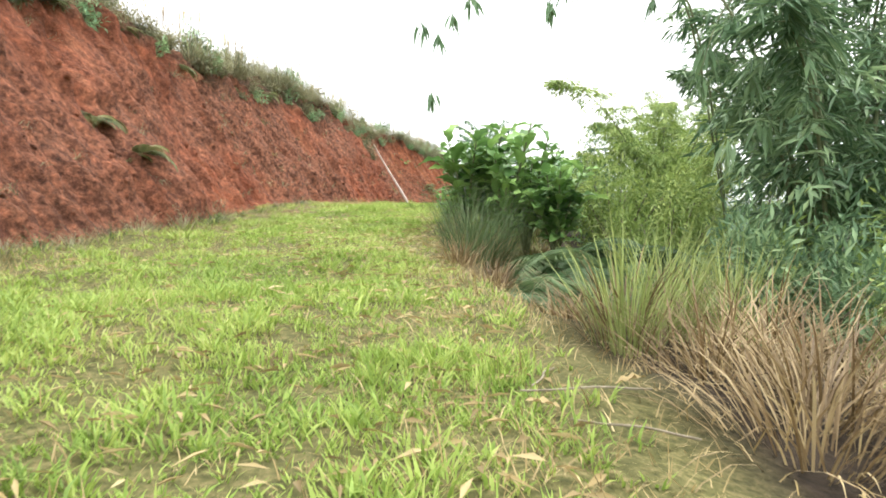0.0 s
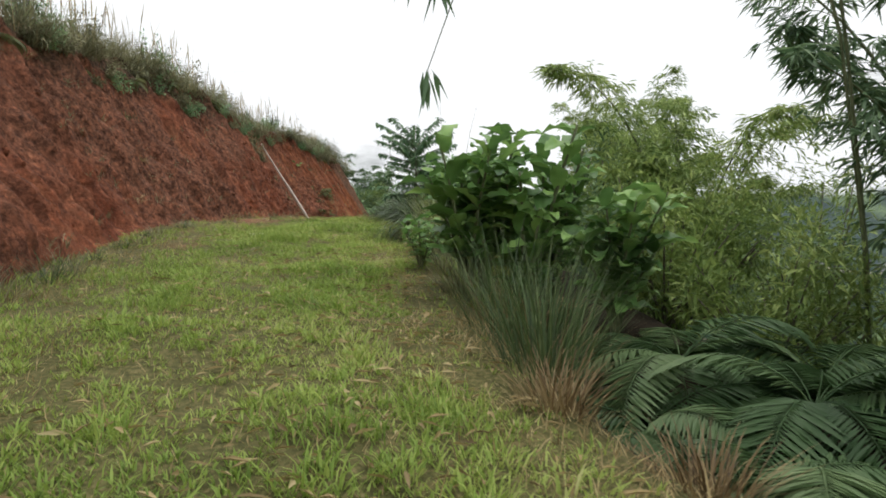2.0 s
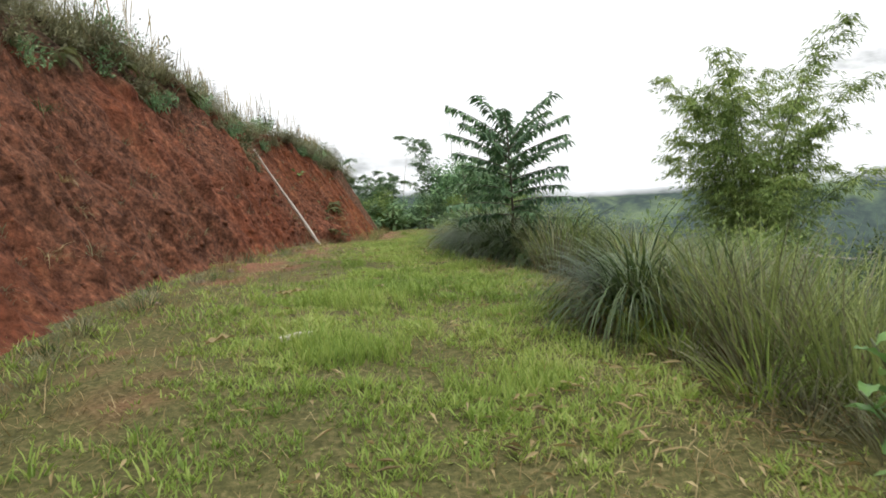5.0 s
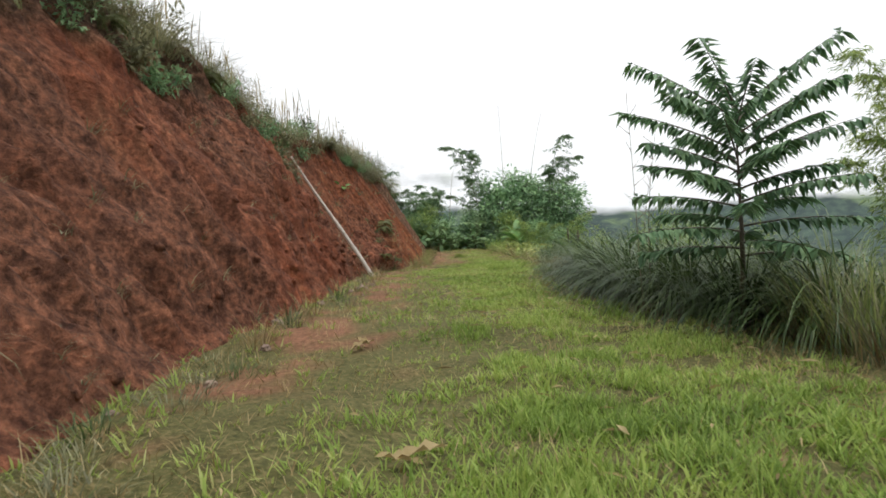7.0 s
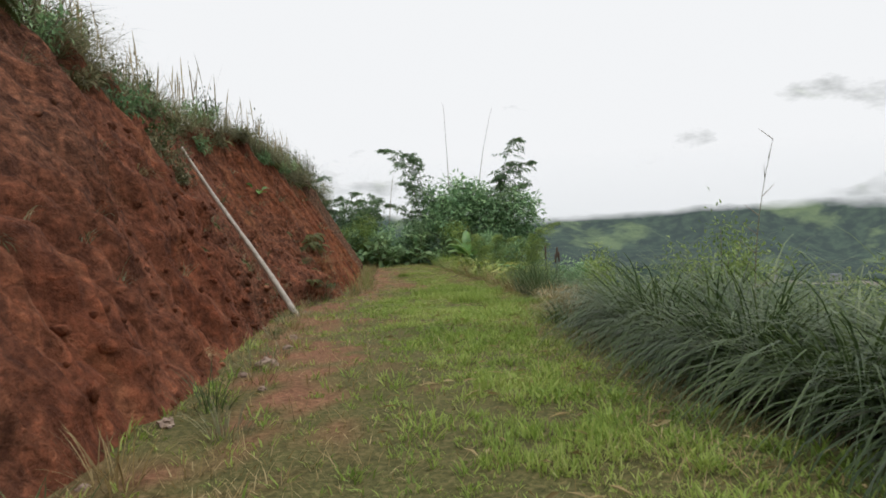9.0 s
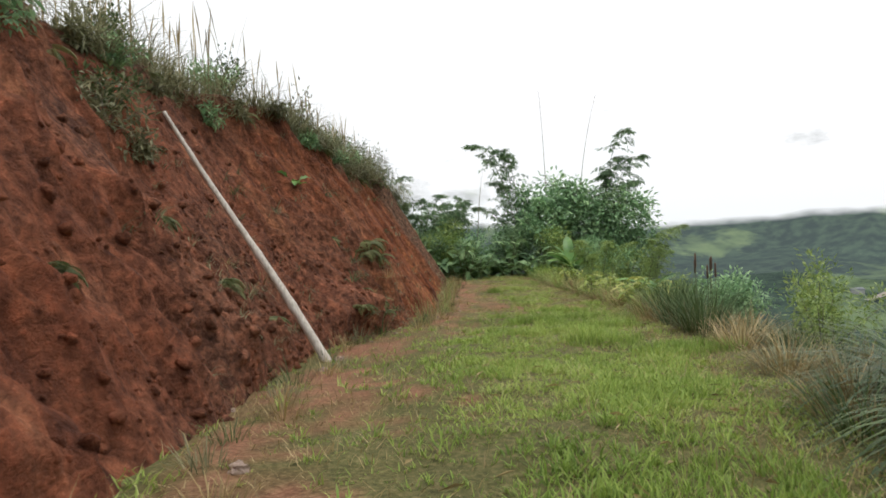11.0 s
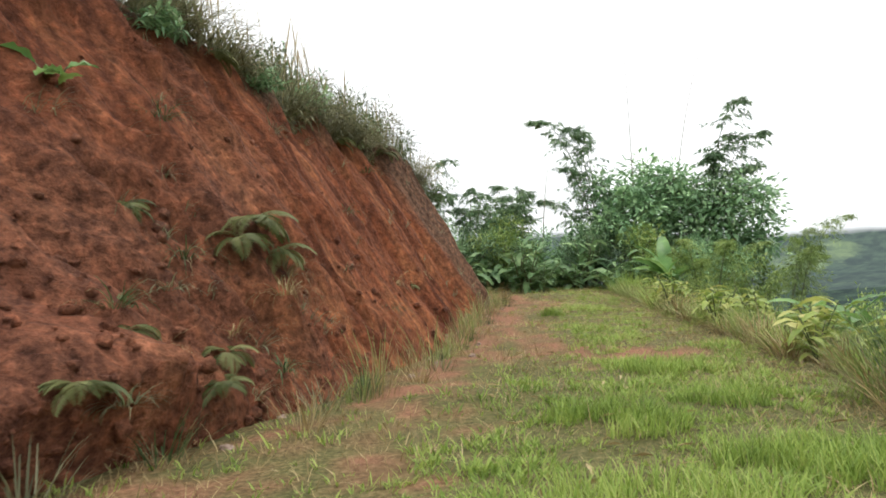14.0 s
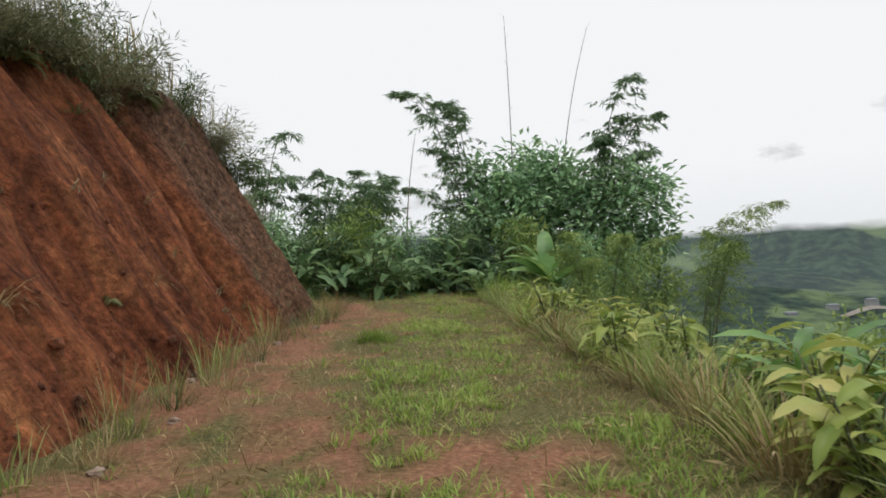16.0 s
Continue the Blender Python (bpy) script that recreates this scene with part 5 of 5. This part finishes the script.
for i, (x_, y_) in enumerate(((7.4, 58.0), (7.9, 58.8), (7.2, 59.4), (8.0, 57.2), (7.8, 60.2))):
    tuft("reed_tuft", x_, y_, LAWN, "bright green tall grass patch beside the track", "grass tuft", 220, 0.4, 0.95, 0.012, 0.5, 0.7, 640 + i, "reedy tufts by the track")


def to_top(x, y, top, droop):
    return (top - gz(x, y)) / (1 - droop / 2)


for x_, y_, top_, r_, n_, sd in ((9.0, 66.2, 5.4, 2.3, 3600, 321), (11.2, 66.8, 6.2, 2.6, 4600, 322), (13.2, 65.2, 5.4, 2.3, 3600, 326)):
    tree("end_tree", x_, y_, gz(x_, y_), top_ - gz(x_, y_), r_, 18, n_, 0.32, 0.15, FOREST, "dark broad-leaved tree at the track's end", sd, 0.12, 0.35, group="trees at the track's end")
for x_, y_, top_, n_, sp_, ln_, cl_, sd in ((8.2, 66.5, 7.3, 5, 1.1, (-2.2, 0), 52, 323), (12.0, 65.6, 7.9, 5, 1.2, (2.0, -0.2), 52, 324), (2.4, 66.0, 5.6, 6, 1.3, (0.6, 0), 24, 325), (0.4, 65.0, 5.8, 6, 1.1, (0.4, 0), 20, 328), (4.3, 70.0, 6.6, 5, 1.2, (0.2, 0), 26, 329), (4.0, 66.5, 4.6, 6, 1.3, (0.2, 0), 26, 330)):
    bamboo("bamboo_clump", x_, y_, gz(x_, y_), n_, to_top(x_, y_, top_, 0.6), sp_, cl_, 0.3, 0.055, BAMBOO, "tall bamboo with drooping crown over the thicket", sd, 0.6, 0.035, 0.35, ln_, "bamboos at the track's end", 1.9)
leafy_stems("banana_plant", 8.75, 59.2, gz(8.75, 59.2), 2, 0.9, 0.15, 6, LEAF_BANANA, 0.95, "banana plant with long upright leaves", "banana plant", 331, start=0.7, pitch=20, lift=38)


def build_bare_stalk(x, y, top, lean_x, seed, r=0.035):
    z = gz(x, y)
    u = np.linspace(0, 1, 14)
    pts = np.stack([lean_x * u**2.5, 0.1 * np.sin(u * 3), (top - z) * u - 0.1], 1)
    e = empty("bare_culm", x, y, z, "thin bare bamboo culm rising above the trees", "bamboo", "bare culms")
    link_mesh("culm", mesh_from("culm", *tube(pts, np.linspace(r, r * 0.25, 14), 5), True), DRY_STEM, e)
    g = np.random.default_rng(seed)
    for k in range(6, 14):
        a = g.uniform(0, 6.283)
        link_mesh("twig", mesh_from("twig", *tube(np.array([pts[k], pts[k] + [0.14 * math.cos(a), 0.14 * math.sin(a), 0.12]]), [0.006, 0.002], 3)), DRY_STEM, e)


for x_, y_, t_, l_, sd in ((9.6, 66.3, 10.6, -0.3, 1), (11.3, 66.5, 10.4, 1.3, 2), (5.5, 66.0, 6.2, 0.4, 3)):
    build_bare_stalk(x_, y_, t_, l_, sd)
for x_, y_, t_, l_, sd in ((0.95, 24.9, 3.7, -0.15, 4), (1.3, 25.4, 3.4, 0.1, 5), (2.6, 28.4, 3.3, 0.2, 6)):
    build_bare_stalk(x_, y_, t_, l_, sd, 0.008)


# ---- litter on the track ----
def build_litter():
    g = np.random.default_rng(77)
    n = 2400
    y = np.concatenate([g.uniform(1, 60, n // 2), g.uniform(1, 16, n // 2)])
    x = edge_x(y) - np.abs(g.normal(0, 1.6, n))
    k = x > foot_x(y) + 0.2
    x, y = x[k], y[k]
    m = len(x)
    a = g.uniform(0, 6.283, m)
    d = np.stack([np.cos(a), np.sin(a), g.normal(0, 0.12, m)], 1)
    v, f = leaves(np.stack([x, y, ground_z(x, y) + 0.05], 1), d, g.uniform(0.05, 0.18, m), g.uniform(0.010, 0.03, m), g.normal(0, 0.6, m), 0.35)
    tagged(link_mesh("straw_litter", mesh_from("straw_litter", v, f), STRAW), "pale dead leaves and straw bits lying on the grass", "litter", kind="stuff")


build_litter()
SHEATH = big_leaf_mesh("sheath", 0.42, 0.13, 0.3, 0.5, 0.3)
SHEATH.materials.append(STRAW)
for i, (x_, y_, a_, s_) in enumerate(((-2.44, 20.46, 10, 0.7), (-2.3, 20.4, 160, 0.6), (-2.57, 23.41, 40, 0.7), (-2.4, 23.5, 120, 0.55), (-3.0, 17.6, 30, 0.7), (-1.5, 6.91, 80, 0.3), (-1.35, 6.94, 50, 0.3), (-2.1, 10.7, 20, 0.4), (-0.3, 10.2, 60, 0.4), (-0.33, 6.01, 85, 0.4), (0.5, 2.9, 170, 0.35), (0.8, 3.2, 20, 0.4))):
    ob = new("dead_leaf", SHEATH)
    ob.matrix_world = pose(x_, y_, gz(x_, y_) + 0.04, 0, 5, a_) @ Matrix.Diagonal((s_, s_, s_, 1))
    tagged(ob, "curled pale brown dead leaf lying on the grass", "leaf", "dead leaves on the track")


def build_stone(x, y, r, seed, label):
    bm = bmesh.new()
    bmesh.ops.create_icosphere(bm, subdivisions=3, radius=r)
    for v in bm.verts:
        k = 1 + 0.5 * (noise.noise(v.co * (1.6 / r) + Vector((seed, 0, 0))) + 0.4 * noise.noise(v.co * (4 / r)))
        v.co = Vector((v.co.x * k, v.co.y * k * 0.8, max(v.co.z * k * 0.6, -r * 0.3)))
    me = bpy.data.meshes.new("stone")
    bm.to_mesh(me)
    bm.free()
    ob = link_mesh("stone", me, STONE)
    ob.matrix_world = pose(x, y, gz(x, y) + r * 0.2, 0, 0, seed * 50)
    tagged(ob, label, "stone", "stones by the bank")


STONE = bark_material("pale_stone", (0.16, 0.10, 0.07), (0.38, 0.28, 0.21), (2, 2, 2))
build_stone(-2.2, 29.7, 0.12, 1, "pale stone at the foot of the bank")
build_stone(-2.9, 27.6, 0.07, 2, "small brown stone at the foot of the bank")
for i in range(26):
    y_ = 20 + i * 1.35
    build_stone(float(foot_x(y_)) + rng.uniform(-0.05, 0.6), y_ + rng.uniform(-0.5, 0.5), rng.uniform(0.03, 0.075), 3 + i, "clod of red earth fallen from the bank")


# ---- far valley: dirt road and a few houses ----
def build_far_settlement():
    road_mat = bark_material("pale_dirt", (0.2, 0.16, 0.12), (0.32, 0.27, 0.21), (0.05, 0.05, 0.05))
    wall_mat = bark_material("house_wall", (0.25, 0.24, 0.22), (0.38, 0.36, 0.33), (0.5, 0.5, 0.5))
    roof_mat = bark_material("tin_roof", (0.16, 0.16, 0.17), (0.3, 0.3, 0.31), (0.5, 0.5, 0.5))
    u = np.linspace(0, 1, 24)
    cx, cy = 285 + 95 * u, 398 - 25 * u + 14 * np.sin(u * 5)
    rows = []
    for a in (-2.5, 2.5):
        rows.append(np.stack([cx, cy + a, ground_z(cx, cy + a) + 1.2], 1))
    v = np.stack(rows, 1).reshape(-1, 3)
    tagged(link_mesh("road", mesh_from("road", v, grid_faces(24, 2)), road_mat), "pale dirt road in the far valley", "road", kind="structure")
    for i, (hx, hy) in enumerate(((296, 420), (318, 415), (335, 372), (262, 410), (352, 400))):
        z = gz(hx, hy)
        e = empty("house", hx, hy, z, "small pale house with a tin roof in the far valley", "house", "far houses")
        bm = bmesh.new()
        bmesh.ops.create_cube(bm, size=1, matrix=Matrix.Translation((0, 0, 1.4)) @ Matrix.Diagonal((6, 4.5, 3.6, 1)))
        me = bpy.data.meshes.new("wall")
        bm.to_mesh(me)
        bm.free()
        link_mesh("wall", me, wall_mat, e)
        roof = np.array([(-3.4, -2.7, 3.1), (3.4, -2.7, 3.1), (3.4, 2.7, 3.1), (-3.4, 2.7, 3.1), (-3.4, 0, 4.4), (3.4, 0, 4.4)])
        link_mesh("roof", mesh_from("roof", roof, [np.array([[0, 1, 5, 4], [2, 3, 4, 5], [3, 2, 1, 0]]), np.array([[0, 4, 3], [1, 2, 5]])]), roof_mat, e)


build_far_settlement()


# ---- loose stick on the track, saplings on the bank ----
def build_stick(x, y, angle, length, r):
    u = np.linspace(-0.5, 0.5, 8)
    pts = np.stack([u * length, 0.01 * np.sin(u * 9), 0.006 * np.cos(u * 7)], 1)
    ob = link_mesh("broken_stick", mesh_from("broken_stick", *tube(pts, r * (1 + 0.12 * np.cos(u * 20)), 8), True), POLE if r > 0.015 else DRY_STEM)
    ob.matrix_world = pose(x, y, gz(x, y) + r + 0.035, 0, 0, angle)
    tagged(ob, "broken pale bamboo stick lying on the grass", "stick", "sticks on the track")


build_stick(-2.26, 17.53, 41, 0.34, 0.026)
build_stick(0.65, 3.1, 8, 0.6, 0.005)
build_stick(0.75, 2.7, -25, 0.5, 0.005)
build_stick(0.5, 3.4, 70, 0.4, 0.005)
for i, (y_, p_, h_) in enumerate(((12.5, 0.5, 1.5), (17.0, 0.8, 1.4), (20.5, 0.4, 1.6), (24.2, 0.6, 1.3), (27.5, 0.5, 1.6), (31.5, 0.5, 1.4), (36.0, 0.7, 1.3), (44.5, 0.3, 1.3), (48.5, 0.5, 1.1))):
    bx, bz, bt = bank_point(np.array(y_), bank_h(y_) / 0.85 + p_)
    shrub("bank_sapling", float(bx), y_, float(bz) - 0.05, 0.4, h_, 170, 0.13, 0.055, (FOREST, OLIVE)[i % 2], "thin airy sapling standing on the bank's top", 1010 + i, "sapling", "saplings on the bank")
